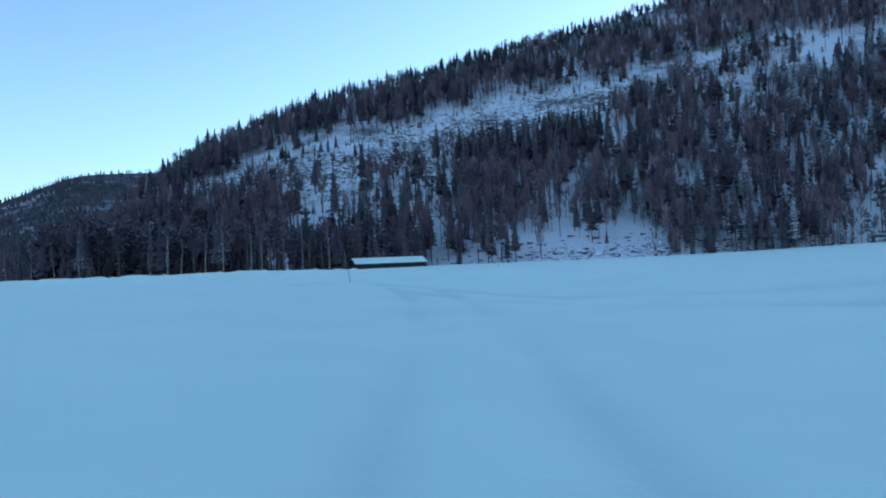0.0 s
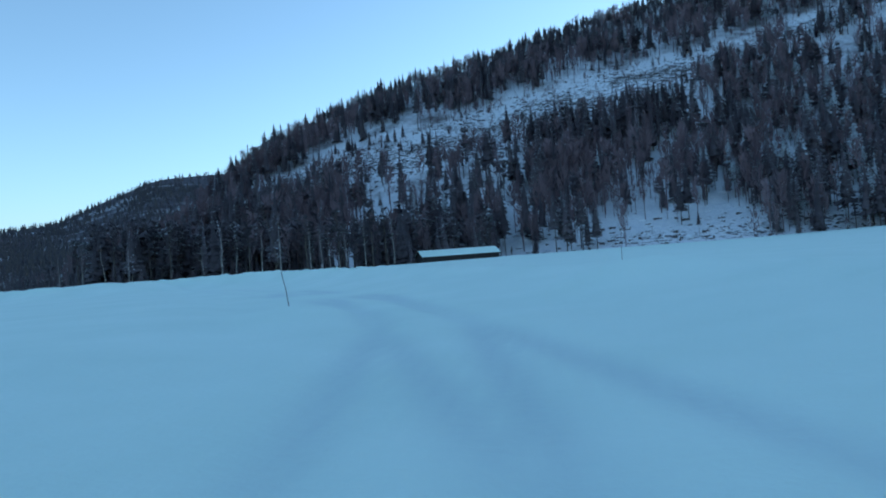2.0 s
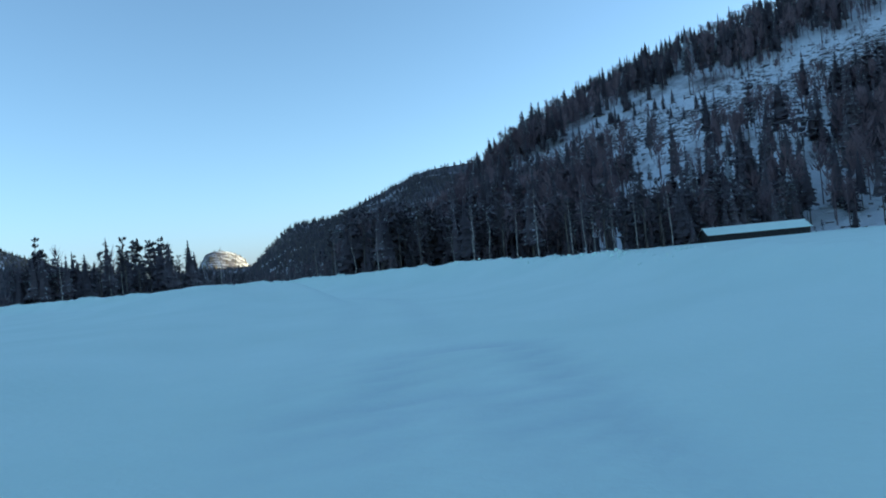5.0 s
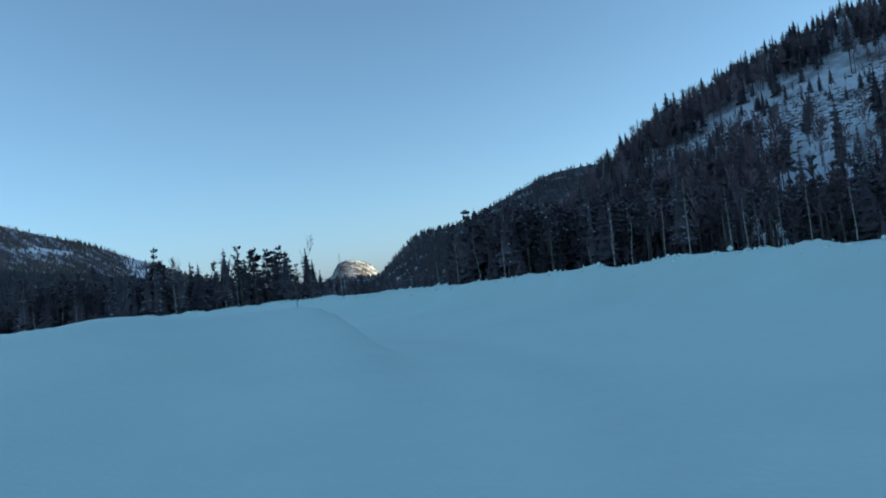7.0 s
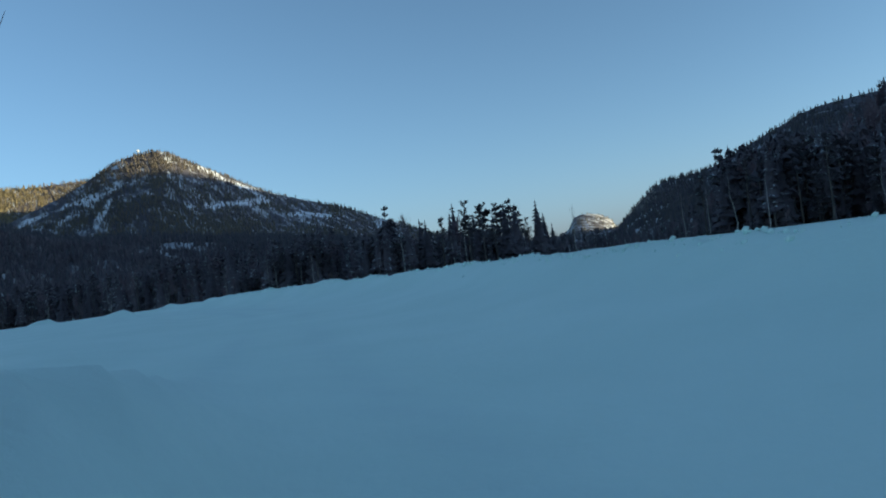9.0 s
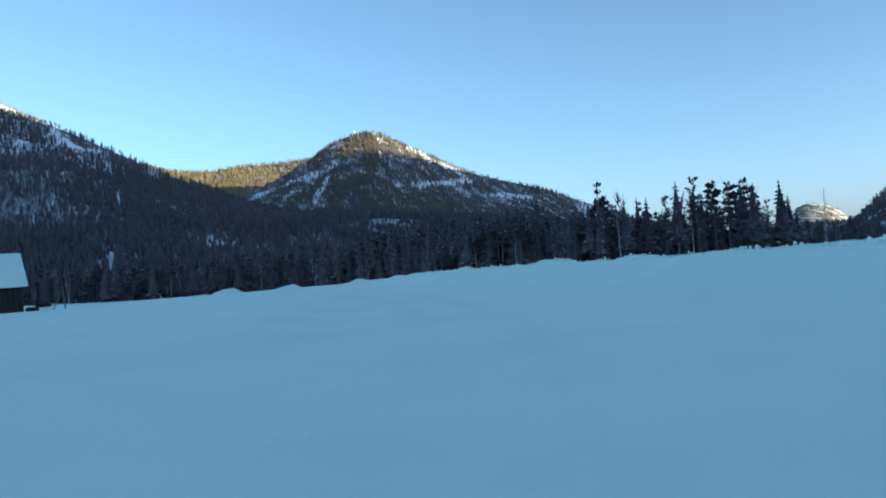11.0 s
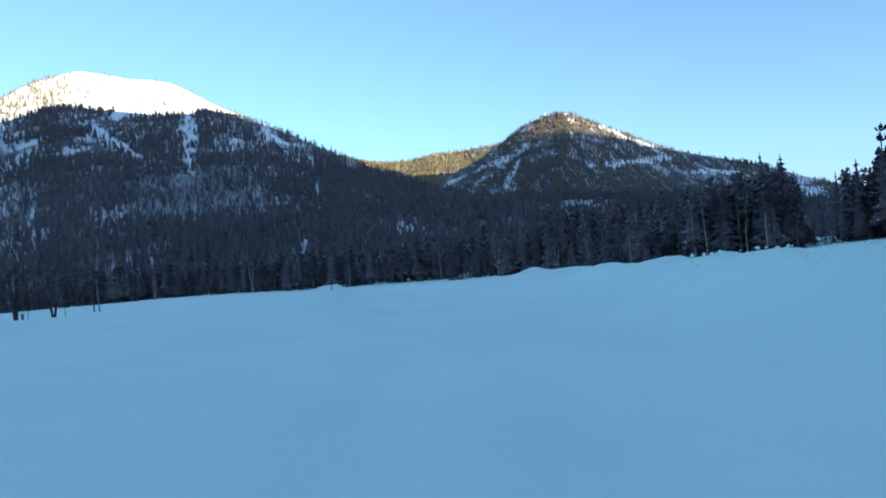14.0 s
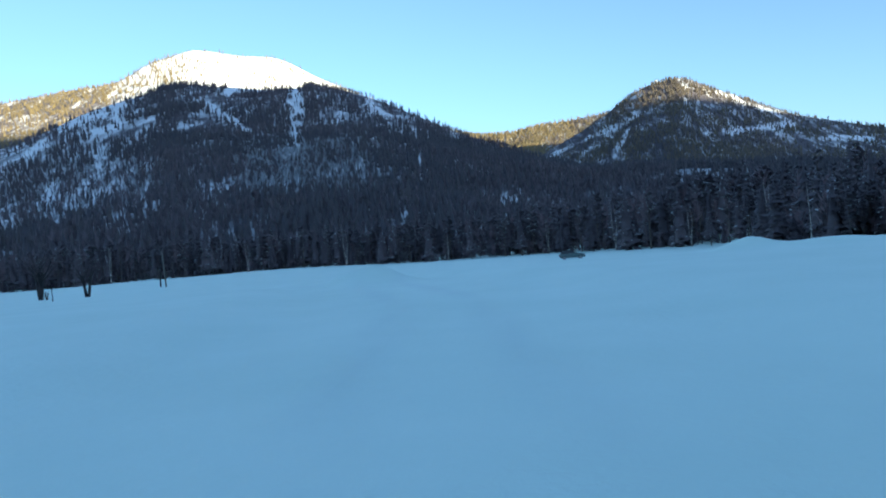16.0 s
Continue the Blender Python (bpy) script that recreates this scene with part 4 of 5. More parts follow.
BIRCHES = [birch_tree(51, 4.5, "slender leafless birch with a pale trunk"), birch_tree(52, 3.0, "leafless birch with a crooked pale trunk", 0.03), birch_tree(53, 5.5, "tall straight leafless birch at the forest edge", 0.008), birch_tree(54, 3.5, "two-stemmed leafless birch with pale bark", 0.02, 2)]
placed = set()


def plant(kinds, i, x, y, high, turn=0.0):
    proto = kinds[i]
    m = pose(x, y, floor_at(x, y) - 0.1, 0, 0, turn) @ Matrix.Scale(high / 10.0, 4)
    if proto.name not in placed:
        placed.add(proto.name)
        proto.matrix_world = m
        return proto
    keep = proto.scale.copy()
    proto.scale = (1, 1, 1)
    ob = copy_thing(proto, m)
    proto.scale = keep
    return ob


# The open stand against the sky: conifers and birches one by one.
for kinds, i, x, y, high in ((SPRUCES, 1, -138.2, 139.9, 10.0), (SPRUCES, 0, -139.0, 144.7, 10.2), (PINES, 1, -139.8, 148.8, 10.5), (SPRUCES, 1, -140.4, 151.6, 11.3), (PINES, 0, -141.5, 156.8, 13.9), (PINES, 1, -142.5, 161.4, 12.8),
                             (SPRUCES, 0, -144.3, 169.0, 12.9), (SPRUCES, 2, -145.8, 173.3, 12.7), (SPRUCES, 2, -148.9, 182.7, 13.5), (SPRUCES, 0, -149.9, 185.6, 10.6), (PINES, 1, -143.2, 165.0, 9.5), (PINES, 0, -147.2, 178.0, 9.6),
                             (PINES, 0, -152.2, 120.6, 10.4), (PINES, 0, -148.2, 125.6, 10.9), (SPRUCES, 2, -149.6, 125.6, 11.2), (PINES, 1, -150.5, 122.6, 10.4), (SPRUCES, 1, -142.2, 135.6, 10.2), (SPRUCES, 2, -141.4, 137.0, 10.2), (SPRUCES, 0, -151.2, 121.4, 10.2), (SPRUCES, 1, -154.0, 118.6, 10.6),
                             (BIRCHES, 0, -138.0, 138.4, 9.8), (BIRCHES, 3, -140.0, 151.4, 8.6), (BIRCHES, 2, -141.4, 155.4, 10.5), (BIRCHES, 1, -146.2, 176.0, 8.5), (BIRCHES, 3, -149.6, 185.2, 9.5), (BIRCHES, 0, -155.6, 201.0, 12.5),
                             (BIRCHES, 2, -153.2, 118.1, 7.6), (BIRCHES, 0, -152.2, 119.2, 8.4), (BIRCHES, 2, -148.0, 124.6, 7.5), (BIRCHES, 1, -149.2, 122.9, 6.6), (BIRCHES, 0, -162.0, 113.0, 6.5),
                             (SPRUCES, 0, -181.1, 146.3, 15.2), (SPRUCES, 2, -182.7, 143.7, 15.8), (SPRUCES, 1, -179.0, 144.6, 14.0), (PINES, 0, -180.8, 139.1, 13.0), (SPRUCES, 0, -182.9, 135.7, 12.0), (SPRUCES, 2, -176.5, 140.8, 12.5)):
    plant(kinds, i, x, y, high, (x * 57 + y * 31) % 360)
# The dark wood beside the barn.
for kinds, i, x, y, high in ((BIRCHES, 1, -94.0, 175.6, 10), (BIRCHES, 2, -86.8, 173.6, 9), (BIRCHES, 1, -74.2, 184.0, 7.5), (BIRCHES, 3, -70.8, 187.0, 13), (BIRCHES, 1, -68.0, 189.0, 11.5), (BIRCHES, 2, -58.6, 193.8, 16), (BIRCHES, 2, -52.0, 197.0, 13.5),
                             (BIRCHES, 0, -49.8, 199.0, 12), (BIRCHES, 2, -48.0, 200.6, 11), (BIRCHES, 2, -40.3, 207.6, 13.5), (BIRCHES, 0, -33.8, 213.6, 14.5), (BIRCHES, 2, -44.6, 204.0, 12), (BIRCHES, 0, -62.5, 191.5, 12), (BIRCHES, 2, -100.5, 178.0, 9), (BIRCHES, 0, -112.0, 186.5, 9),
                             (SPRUCES, 2, -29.9, 217.0, 7.0), (SPRUCES, 1, -60.4, 195.8, 17.5), (PINES, 0, -53.5, 199.3, 15), (PINES, 1, -46.5, 205.0, 16.2), (PINES, 0, -39.1, 211.6, 18), (SPRUCES, 0, -32.2, 218.0, 15), (PINES, 1, -80.7, 181.0, 14.6), (SPRUCES, 1, -87.9, 177.0, 14.2),
                             (PINES, 0, -66.0, 192.5, 16), (SPRUCES, 0, -73.0, 188.5, 15), (PINES, 1, -93.0, 178.5, 13), (PINES, 0, -36.0, 215.5, 16.5), (SPRUCES, 2, -22.5, 224.5, 5.5), (SPRUCES, 0, -99.0, 181.0, 12.5), (PINES, 1, -106.0, 185.0, 12)):
    plant(kinds, i, x, y, high, (x * 57 + y * 31) % 360)
# The long forest edge beyond the field.
edge = spline(np.array([(*q, 0) for q in BELT_D], float), np.linspace(0.03, 0.86, 44))
for k, q in enumerate(edge):
    x, y = q[0] + rng.uniform(-1, 1) + 2.5, q[1] + rng.uniform(-2, 2)
    kinds, i = ((SPRUCES, k % 3), (PINES, k % 2), (SPRUCES, (k + 1) % 3), (BIRCHES, k % 4))[k % 4]
    plant(kinds, i, x, y, rng.uniform(9, 13.5) * (0.75 if x > -225 and y > 95 else 1.0), rng.rand() * 360)


# ---- timber materials ----
def timber(name, dark, light):
    m, nt, b = material(name, 0.85)
    n = noise_tex(nt, 1.2, 6.0, (6, 6, 0.5))
    nt.links.new(ramp(nt, n, [(0.3, dark), (0.7, light)]), b.inputs["Base Color"])
    bump(nt, b, n, 0.5, 0.02)
    return m


DARK_BARK = bark_material("dark_bark", (0.012, 0.010, 0.011), (0.045, 0.036, 0.036), 3.0, (1, 1, 0.3))
OLD_WOOD = timber("weathered_timber", (0.014, 0.012, 0.012), (0.040, 0.033, 0.030))
GREY_WOOD = timber("grey_timber", (0.10, 0.09, 0.08), (0.22, 0.20, 0.17))


def box(bm, x0, x1, y0, y1, z0, z1, bevel=0.0):
    m = Matrix.Translation(((x0 + x1) / 2, (y0 + y1) / 2, (z0 + z1) / 2)) @ Matrix.Diagonal((x1 - x0, y1 - y0, z1 - z0, 1))
    made = bmesh.ops.create_cube(bm, size=1, matrix=m)
    if bevel:
        edges = list({e for v in made["verts"] for e in v.link_edges})
        bmesh.ops.bevel(bm, geom=edges, offset=bevel, segments=2, affect="EDGES", profile=0.6)
    return bm


def prism(points, y0, y1):
    """A solid from an outline in x and z, drawn out along y."""
    bm = bmesh.new()
    a = [bm.verts.new((x, y0, z)) for x, z in points]
    b = [bm.verts.new((x, y1, z)) for x, z in points]
    bm.faces.new(a)
    bm.faces.new(b[::-1])
    for i in range(len(points)):
        j = (i + 1) % len(points)
        bm.faces.new((a[j], a[i], b[i], b[j]))
    bmesh.ops.recalc_face_normals(bm, faces=bm.faces)
    return bm


def gabled(name, label, x, y, z, turn, length, deep, eave, peak_z, over, board, snow_deep):
    """A boarded building with a snow-covered gable roof; its long side faces local -y, from x = 0 to length."""
    root = thing(name, label, "building", x, y, z, turn)
    t = 0.08
    n = max(3, int(length / board))
    for k in range(n):
        a, b = length * k / n, length * (k + 1) / n - 0.02
        part("board", box(bmesh.new(), a, b, -t / 2 - 0.01 * (k % 2), t / 2, -0.5, eave, 0.008), OLD_WOOD, root)
    part("back_wall", box(bmesh.new(), 0, length, deep - t, deep, -0.5, eave), OLD_WOOD, root)
    for k, gx in enumerate((0.0, length - t)):
        outline = [(0.05, -0.5), (deep - 0.1, -0.5), (deep - 0.1, eave), (deep / 2, peak_z - 0.06), (0.05, eave)]
        g = prism(outline, 0, t)
        bmesh.ops.transform(g, matrix=Matrix(((0, 1, 0, gx), (1, 0, 0, 0), (0, 0, 1, 0), (0, 0, 0, 1))), verts=g.verts)
        bmesh.ops.recalc_face_normals(g, faces=g.faces)
        part("gable_wall", g, OLD_WOOD, root)
    slope = (peak_z - eave) / (deep / 2)
    for s in (-1, 1):
        def sheet(lo, hi, grow):
            e0 = (deep / 2) + over
            zs = lambda d, lift: peak_z - slope * d + lift
            pts = [(0.0, zs(0, lo)), (e0 + grow, zs(e0 + grow, lo)), (e0 + grow, zs(e0 + grow, hi)), (0.0, zs(0, hi))]
            bm = prism([(deep / 2 + s * px, pz) for px, pz in pts], -over, length + over)
            m = Matrix(((0, 1, 0, 0), (1, 0, 0, 0), (0, 0, 1, 0), (0, 0, 0, 1)))
            bmesh.ops.transform(bm, matrix=m, verts=bm.verts)
            bmesh.ops.recalc_face_normals(bm, faces=bm.faces)
            return bm
        part("roof", sheet(0.0, 0.09, 0.0), OLD_WOOD, root)
        bm = sheet(0.094, 0.094 + snow_deep, 0.06)
        bmesh.ops.bevel(bm, geom=list(bm.edges), offset=snow_deep * 0.4, segments=3, affect="EDGES", profile=0.5)
        part("roof_snow", bm, SNOW, root, "thick white snow on the roof")
    for k in range(int(length / 4) + 1):
        a = min(length - 0.2, k * 4.0)
        part("post", box(bmesh.new(), a, a + 0.2, -0.19, -0.06, -0.5, eave - 0.05, 0.01), OLD_WOOD, root)
    part("wall_plate", box(bmesh.new(), -over * 0.6, length + over * 0.6, -0.2, -0.045, eave - 0.16, eave - 0.01, 0.01), OLD_WOOD, root)
    return root


gabled("barn", "long low dark timber barn with snow on its roof", -26.0, 213.0, floor_at(-16, 217) - 0.2, 24.0, 22.0, 6.5, 1.65, 3.15, 0.35, 0.44, 0.15)
hut = gabled("hut", "small dark timber hut with a snowy gable roof", -90.6, 54.8, floor_at(-92, 59) - 0.1, 107.5, 7.2, 4.6, 1.95, 3.9, 0.3, 0.3, 0.24)

# Snowed-in logs beside the hut.
for k, (x, y, turn, l) in enumerate(((-92.0, 62.4, 20, 1.8), (-92.4, 62.9, 35, 1.6), (-91.8, 62.1, 5, 1.4))):
    bm = bmesh.new()
    bmesh.ops.create_cone(bm, cap_ends=True, segments=10, radius1=0.16, radius2=0.13, depth=l, matrix=Matrix.Rotation(radians(90), 4, "Y"))
    ob = part("log", bm, OLD_WOOD)
    ob.matrix_world = pose(x, y, floor_at(x, y) + 0.12 + 0.2 * (k == 1), 0, 0, turn)
    tagged(ob, "dark log lying in the snow beside the hut", "log", "logs beside the hut")

# A thin leaning post by the hut.
root = thing("fence_post", "thin grey wooden post leaning beside the hut", "post", -91.9, 64.3, floor_at(-91.9, 64.3))
v, f = stick((0, 0, -0.3), (-0.1, -0.15, 1.5), 0.05, 0.04, 8)
mesh_object("shaft", v, f, GREY_WOOD, root)
v, f = stick((0.1, -0.8, -0.1), (-0.08, -0.12, 1.3), 0.03, 0.03, 6)
mesh_object("brace", v, f, GREY_WOOD, root)

# Clods thrown up on the snow bank beside the track.
r = np.random.RandomState(21)
clods, line = [], COURSE[2:-3]
run = np.concatenate([[0], np.cumsum(np.linalg.norm(np.diff(line, axis=0), axis=1))])
for k in range(1300):
    s = 58 + 73 * r.rand()
    c = np.array([np.interp(s, run, line[:, 0]), np.interp(s, run, line[:, 1])])
    w = np.array([np.interp(s + 1.5, run, line[:, 0]), np.interp(s + 1.5, run, line[:, 1])]) - np.array([np.interp(s - 1.5, run, line[:, 0]), np.interp(s - 1.5, run, line[:, 1])])
    w = w / np.linalg.norm(w)
    q = c + np.array([w[1], -w[0]]) * (6.4 - 1.4 * float(smooth_step(150, 205, np.array(s + 60.2))) + r.normal() * 0.30)
    size = 0.015 + 0.05 * r.rand() ** 2.5
    v = np.array([(1, 0, 0), (-1, 0, 0), (0, 1, 0), (0, -1, 0), (0, 0, 1), (0, 0, -1), (0.7, 0.7, 0.5), (-0.6, 0.6, 0.6)]) * size * r.uniform(0.7, 1.3, (8, 3))
    f = np.array([(0, 6, 4), (0, 2, 6), (2, 7, 6), (6, 7, 4), (2, 1, 7), (1, 4, 7), (1, 3, 4), (3, 0, 4), (2, 0, 5), (1, 2, 5), (3, 1, 5), (0, 3, 5)])
    clods.append((v + np.array([q[0], q[1], floor_at(q[0], q[1]) + size * 0.15]), f))
v, f = joined(clods)
tagged(mesh_object("snow_clods", v, f, SNOW, smooth=True), "lumps of ploughed snow along the bank beside the track", "snow lumps", kind="stuff")

# ---- marker saplings along the track ----


def marker(x, y, high, tip_x, tip_y, seed, bushy):
    r = np.random.RandomState(seed)
    root = thing("marker_sapling", "thin leafless birch sapling stuck in the snow as marker", "marker pole", x, y, floor_at(x, y) - 0.05, group="saplings marking the track")
    pts = [np.array([tip_x * (i / 7) ** 1.2 + r.uniform(-0.015, 0.015), tip_y * (i / 7) ** 1.2 + r.uniform(-0.015, 0.015), high * i / 7 - (0.3 if i == 0 else 0)]) for i in range(8)]
    ang = np.arange(6) * math.pi / 3
    v = np.vstack([q + np.column_stack([np.cos(ang), np.sin(ang), 0 * ang]) * (0.003 + 0.0026 * high) * (1 - 0.11 * i) for i, q in enumerate(pts)])
    f = [(6 * i + j, 6 * i + (j + 1) % 6, 6 * i + 6 + (j + 1) % 6, 6 * i + 6 + j) for i in range(7) for j in range(6)]
    mesh_object("stem", v, f, SPRUCE_BARK, root, smooth=True)
    out = []
    for i in range(bushy):
        h = high * r.uniform(0.5, 0.92)
        base, a, l = on_trunk(pts, high, h), r.rand() * 6.283, r.uniform(0.12, 0.3) * high
        tip = base + np.array([math.cos(a) * l * 0.38 + tip_x * 0.15, math.sin(a) * l * 0.38 + tip_y * 0.15, l])
        out.append(stick(base, tip, 0.0022 * high, 0.0012))
        for j in range(4):
            s, b, tl = base + (tip - base) * r.uniform(0.3, 1), a + r.uniform(-1.5, 1.5), l * r.uniform(0.25, 0.5)
            out.append(stick(s, s + np.array([math.cos(b) * tl * 0.5, math.sin(b) * tl * 0.5, tl]), 0.001 + 0.0006 * high, 0.0008))
    v, f = joined(out)
    tagged(mesh_object("twig_spray", v, f, BARE, root, {"tint": np.full(len(v), 0.0)}), kind="stuff")
    return root


marker(-4.15, 32.0, 2.45, -0.5, -0.2, 1, 3)
marker(2.45, 34.4, 1.0, 0.05, 0.0, 2, 3)
marker(-25.3, 65.95, 1.3, 0.36, 0.30, 3, 9)
marker(-84.9, 86.1, 3.1, 0.0, -0.1, 4, 4)
marker(-84.05, 78.2, 2.75, 0.1, 1.15, 5, 7)


# ---- posts, orchard trees and shrubs on the far side of the field ----
def pole_of(root, name, a, b, ra, rb, mat, sides=10):
    v, f = stick(a, b, ra, rb, sides)
    return mesh_object(name, v, f, mat, root, smooth=True)


root = thing("utility_pole", "weathered wooden line pole with a short stub post in the snow", "pole", -198.0, 30.3, floor_at(-198, 30.3))
pole_of(root, "pole", (0, 0, -0.5), (0.35, -0.15, 5.6), 0.12, 0.09, GREY_WOOD)
pole_of(root, "stub_post", (-0.8, -1.3, -0.5), (-0.55, -1.05, 2.3), 0.13, 0.11, OLD_WOOD)
pole_of(root, "bolt", (-0.6, -1.1, 1.9), (0.2, -0.05, 2.0), 0.02, 0.02, OLD_WOOD, 6)


def orchard_tree(x, y, seed, stems, high, label):
    """A low leafless fruit tree with forked stems and a wide twiggy crown."""
    r = np.random.RandomState(seed)
    root = thing("fruit_tree", label, "tree", x, y, floor_at(x, y), group="leafless trees on the field")
    trunks, limbs, fine = [], [], []
    for dx, dy in stems:
        a = np.array([dx * 0.15, dy * 0.15, -0.3])
        b = np.array([dx, dy, high * 0.5])
        trunks.append(stick(a, b, 0.16, 0.11, 8))
        for i in range(9):
            t, l = r.uniform(0.0, 1.0), r.uniform(0.25, 0.55) * high
            ang = r.rand() * 6.283
            s = b - (b - a) * 0.35 * t
            e = s + np.array([math.cos(ang) * l * 0.65, math.sin(ang) * l * 0.65, l * r.uniform(0.5, 1.0)])
            limbs.append(stick(s, e, 0.06, 0.015, 5))
            for j in range(10):
                q, w, tl = s + (e - s) * r.uniform(0.25, 1), ang + r.uniform(-1.6, 1.6), l * r.uniform(0.2, 0.5)
                fine.append(stick(q, q + np.array([math.cos(w) * tl, math.sin(w) * tl, tl * r.uniform(-0.2, 0.9)]), 0.012, 0.004))
    for nm, pieces, mat in (("trunk", trunks, DARK_BARK), ("limb_spray", limbs, DARK_BARK)):
        v, f = joined(pieces)
        mesh_object(nm, v, f, mat, root)
    v, f = joined(fine)
    tagged(mesh_object("twig_spray", v, f, BARE, root, {"tint": np.full(len(v), 0.0)}), kind="stuff")


orchard_tree(-156.5, 36.1, 5, [(0.15, -0.32), (-0.15, 0.28), (0.0, 0.0)], 5.2, "leafless tree with three dark stems on the snowy field")
orchard_tree(-160.0, 38.9, 6, [(-0.15, 0.42), (0.15, -0.32)], 4.2, "leafless fork-stemmed tree with wide twigs on the snow")
for k, (x, y, high, wide) in enumerate(((-155.4, 37.4, 0.9, 0.25), (-131, 45.5, 0.5, 0.9), (-128.5, 44.0, 0.45, 0.7))):
    r = np.random.RandomState(70 + k)
    out = [stick((r.uniform(-1, 1) * wide * 0.3, r.uniform(-1, 1) * wide * 0.3, -0.1), (r.uniform(-1, 1) * wide, r.uniform(-1, 1) * wide, high * r.uniform(0.6, 1)), 0.015, 0.005) for _ in range(40)]
    v, f = joined(out)
    ob = mesh_object("shrub", v, f, SPRUCE_BARK)
    ob.location = (x, y, floor_at(x, y))
    tagged(ob, "low dark leafless shrub poking out of snow", "shrub", "shrubs on the field")
for x, y, lean in ((-131.5, 49.0, 0.15), (-133.8, 51.2, -0.05)):
    root = thing("stake", "short thin wooden stake standing in the snow", "stake", x, y, floor_at(x, y), group="stakes on the field")
    pole_of(root, "shaft", (0, 0, -0.3), (lean, lean, 1.0), 0.03, 0.025, OLD_WOOD, 6)

# ---- brushwood and boulders at the foot of the hill ----
r = np.random.RandomState(9)
for k in range(46):
    x = r.uniform(-2, 150)
    u0 = np.array([np.interp(x, [-5, 35, 75, 115, 180], [8 / 17, 9 / 17, 10 / 17, 11 / 17, 12 / 17])])
    q = near_hill.at(u0, np.array([r.uniform(0.045, 0.16)]))[0]
    bm = bmesh.new()
    bmesh.ops.create_icosphere(bm, subdivisions=2, radius=1.0)
    for vert in bm.verts:
        vert.co *= 1 + 0.45 * (noise.noise(vert.co * 1.3 + Vector((k, 0, 0))))
        vert.co.x *= r.uniform(0.95, 1.05)
    ob = part("boulder", bm, HILL)
    s = r.uniform(0.5, 1.5)
    ob.matrix_world = pose(q[0], q[1], q[2] + 0.1, 0, 0, r.rand() * 360) @ Matrix.Diagonal((s * 1.8, s * 1.1, s * 0.6, 1))
    tagged(ob, "dark boulder half buried in snow at the hill's foot", "boulder", "boulders at the hill's foot")


# ---- the other car on the field ----
def paint(name, colour, rough):
    m, nt, b = material(name, rough)
    b.inputs["Base Color"].default_value = (*colour, 1)
    n = noise_tex(nt, 3.0, 4.0)
    nt.links.new(ramp(nt, n, [(0.35, tuple(c * 0.75 for c in colour)), (0.7, colour)]), b.inputs["Base Color"])
    return m


CAR_PAINT = paint("car_paint", (0.10, 0.15, 0.15), 0.35)
CAR_GLASS = paint("car_glass", (0.02, 0.025, 0.03), 0.08)
RUBBER = paint("rubber", (0.02, 0.02, 0.02), 0.9)
RIM = paint("rim_metal", (0.35, 0.35, 0.36), 0.35)
LAMP = paint("lamp_glass", (0.55, 0.55, 0.55), 0.15)
RED = paint("tail_glass", (0.30, 0.02, 0.02), 0.2)


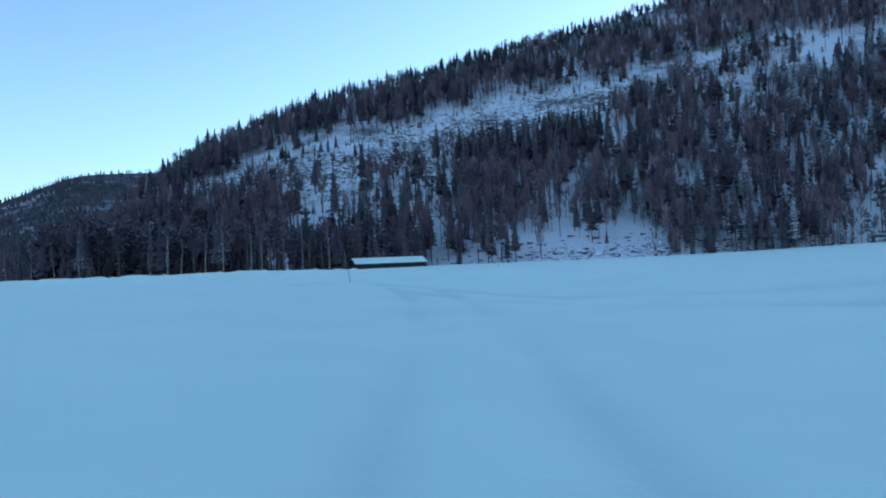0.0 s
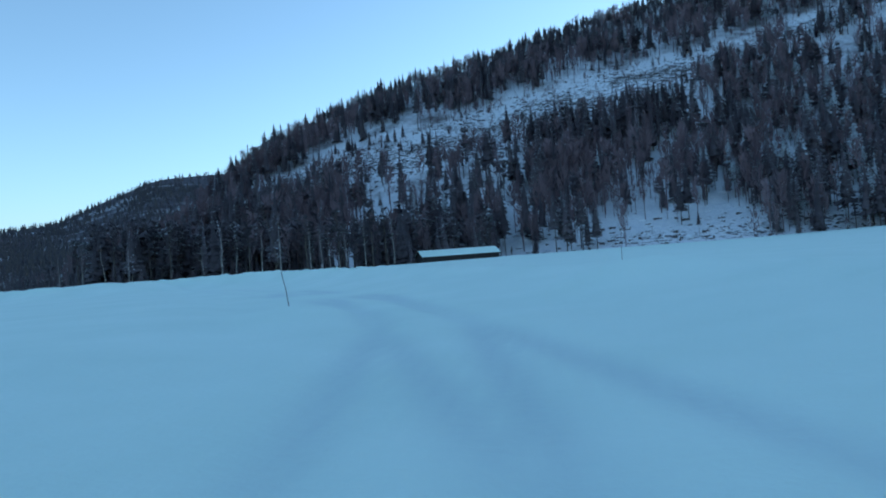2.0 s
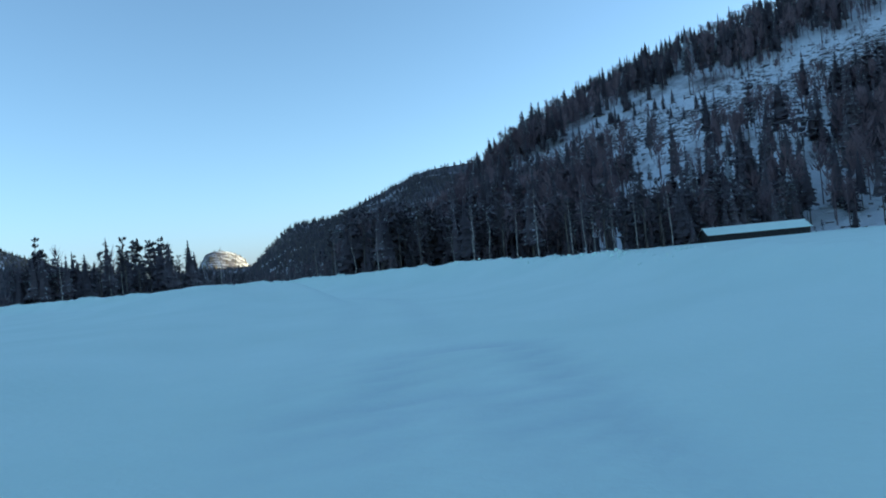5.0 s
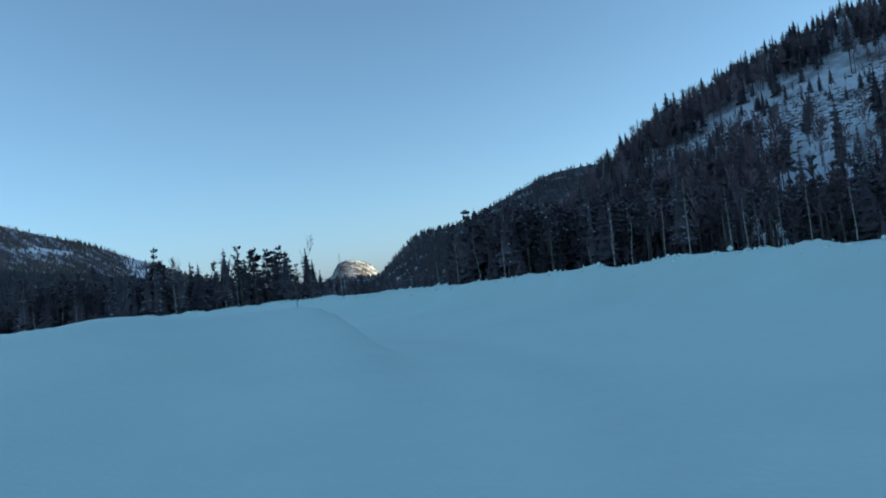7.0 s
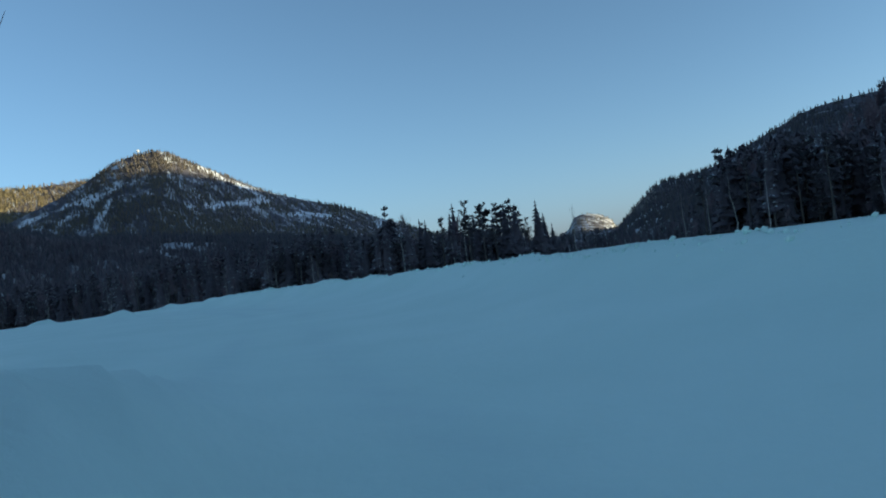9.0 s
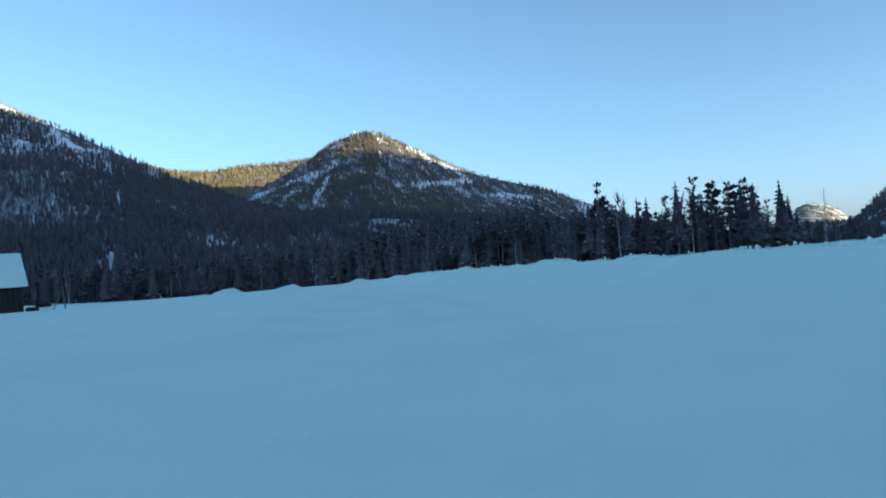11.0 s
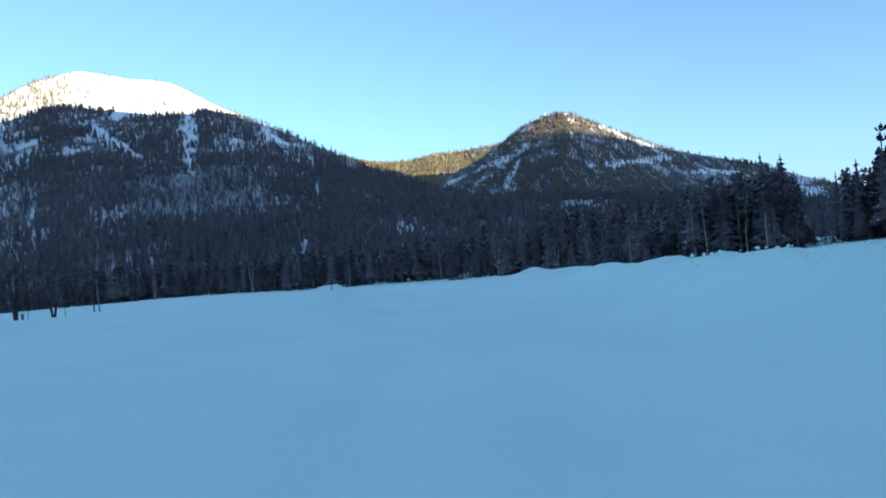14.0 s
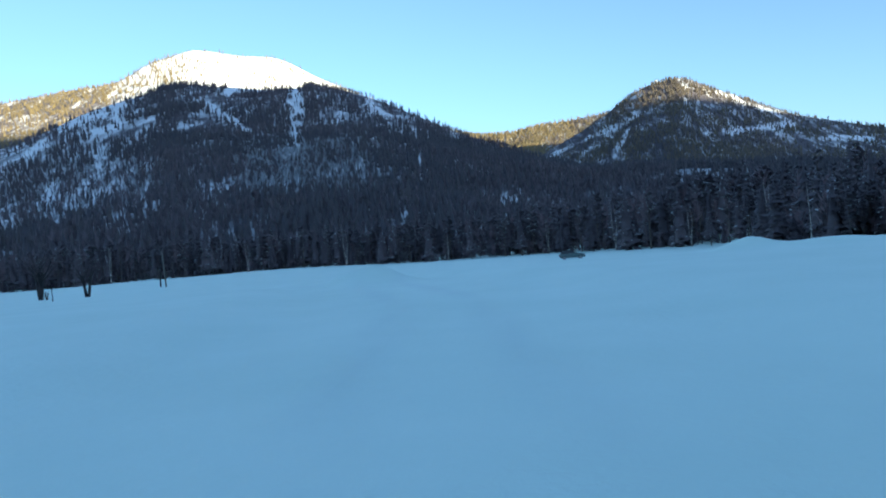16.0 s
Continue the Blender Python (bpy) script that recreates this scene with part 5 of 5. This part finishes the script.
def estate_car(x, y, z, turn):
    root = thing("car", "dark grey-green hatchback on the snowy field", "car", x, y, z, turn)
    hull = [(-2.05, 0.35), (-2.1, 0.6), (-2.0, 0.88), (-1.2, 0.95), (0.85, 0.95), (1.75, 0.82), (2.05, 0.62), (2.08, 0.35), (1.7, 0.22), (-1.8, 0.22)]
    bm = prism(hull, -0.84, 0.84)
    bmesh.ops.bevel(bm, geom=list(bm.edges), offset=0.06, segments=2, affect="EDGES")
    part("body", bm, CAR_PAINT, root)
    bm = prism([(-1.95, 0.93), (-1.55, 1.36), (-0.2, 1.41), (0.95, 0.93)], -0.70, 0.70)
    for v in bm.verts:
        if v.co.z > 1.2:
            v.co.y *= 0.82
    part("windows", bm, CAR_GLASS, root)
    bm = prism([(-1.6, 1.38), (-1.5, 1.43), (-0.25, 1.46), (-0.1, 1.40)], -0.58, 0.58)
    part("roof", bm, CAR_PAINT, root)
    for wx in (-1.28, 1.28):
        for wy in (-0.80, 0.80):
            bm = bmesh.new()
            bmesh.ops.create_cone(bm, cap_ends=True, segments=20, radius1=0.31, radius2=0.31, depth=0.2, matrix=Matrix.Rotation(radians(90), 4, "X"))
            bmesh.ops.bevel(bm, geom=list(bm.edges), offset=0.025, segments=1, affect="EDGES")
            wheel = part("wheel", bm, RUBBER, root)
            wheel.location = (wx, wy, 0.31)
            bm = bmesh.new()
            bmesh.ops.create_cone(bm, cap_ends=True, segments=16, radius1=0.19, radius2=0.17, depth=0.03, matrix=Matrix.Translation((0, math.copysign(0.105, wy), 0)) @ Matrix.Rotation(radians(90), 4, "X"))
            part("rim", bm, RIM, wheel)
    for wy in (-0.6, 0.6):
        part("headlight", box(bmesh.new(), 1.93, 2.07, wy - 0.16, wy + 0.16, 0.60, 0.74, 0.02), LAMP, root, "clear headlight")
        part("tail_light", box(bmesh.new(), -2.11, -2.0, wy - 0.12, wy + 0.12, 0.62, 0.84, 0.02), RED, root, "red tail light")
        part("mirror", box(bmesh.new(), 0.55, 0.68, math.copysign(0.80, wy) - 0.1, math.copysign(0.80, wy) + 0.1, 0.94, 1.06, 0.02), CAR_PAINT, root)
    part("bumper", box(bmesh.new(), 1.98, 2.13, -0.8, 0.8, 0.3, 0.5, 0.04), RUBBER, root)
    return root


estate_car(-209.0, 94.4, floor_at(-209, 94.4) - 0.03, 86)

# ---- the moon beside the peak ----
m, nt, b = material("moon_rock", 1.0)
nt.links.new(ramp(nt, noise_tex(nt, 0.05, 4.0), [(0.35, (0.35, 0.35, 0.36)), (0.6, (0.75, 0.74, 0.72))]), b.inputs["Base Color"])
bm = bmesh.new()
bmesh.ops.create_icosphere(bm, subdivisions=4, radius=8.0)
moon = part("moon", bm, m)
moon.location = polar((-22, 65), 76.3, 10.93, 4300)
tagged(moon, "pale daytime moon low in the sky beside a peak", "moon", kind="structure")
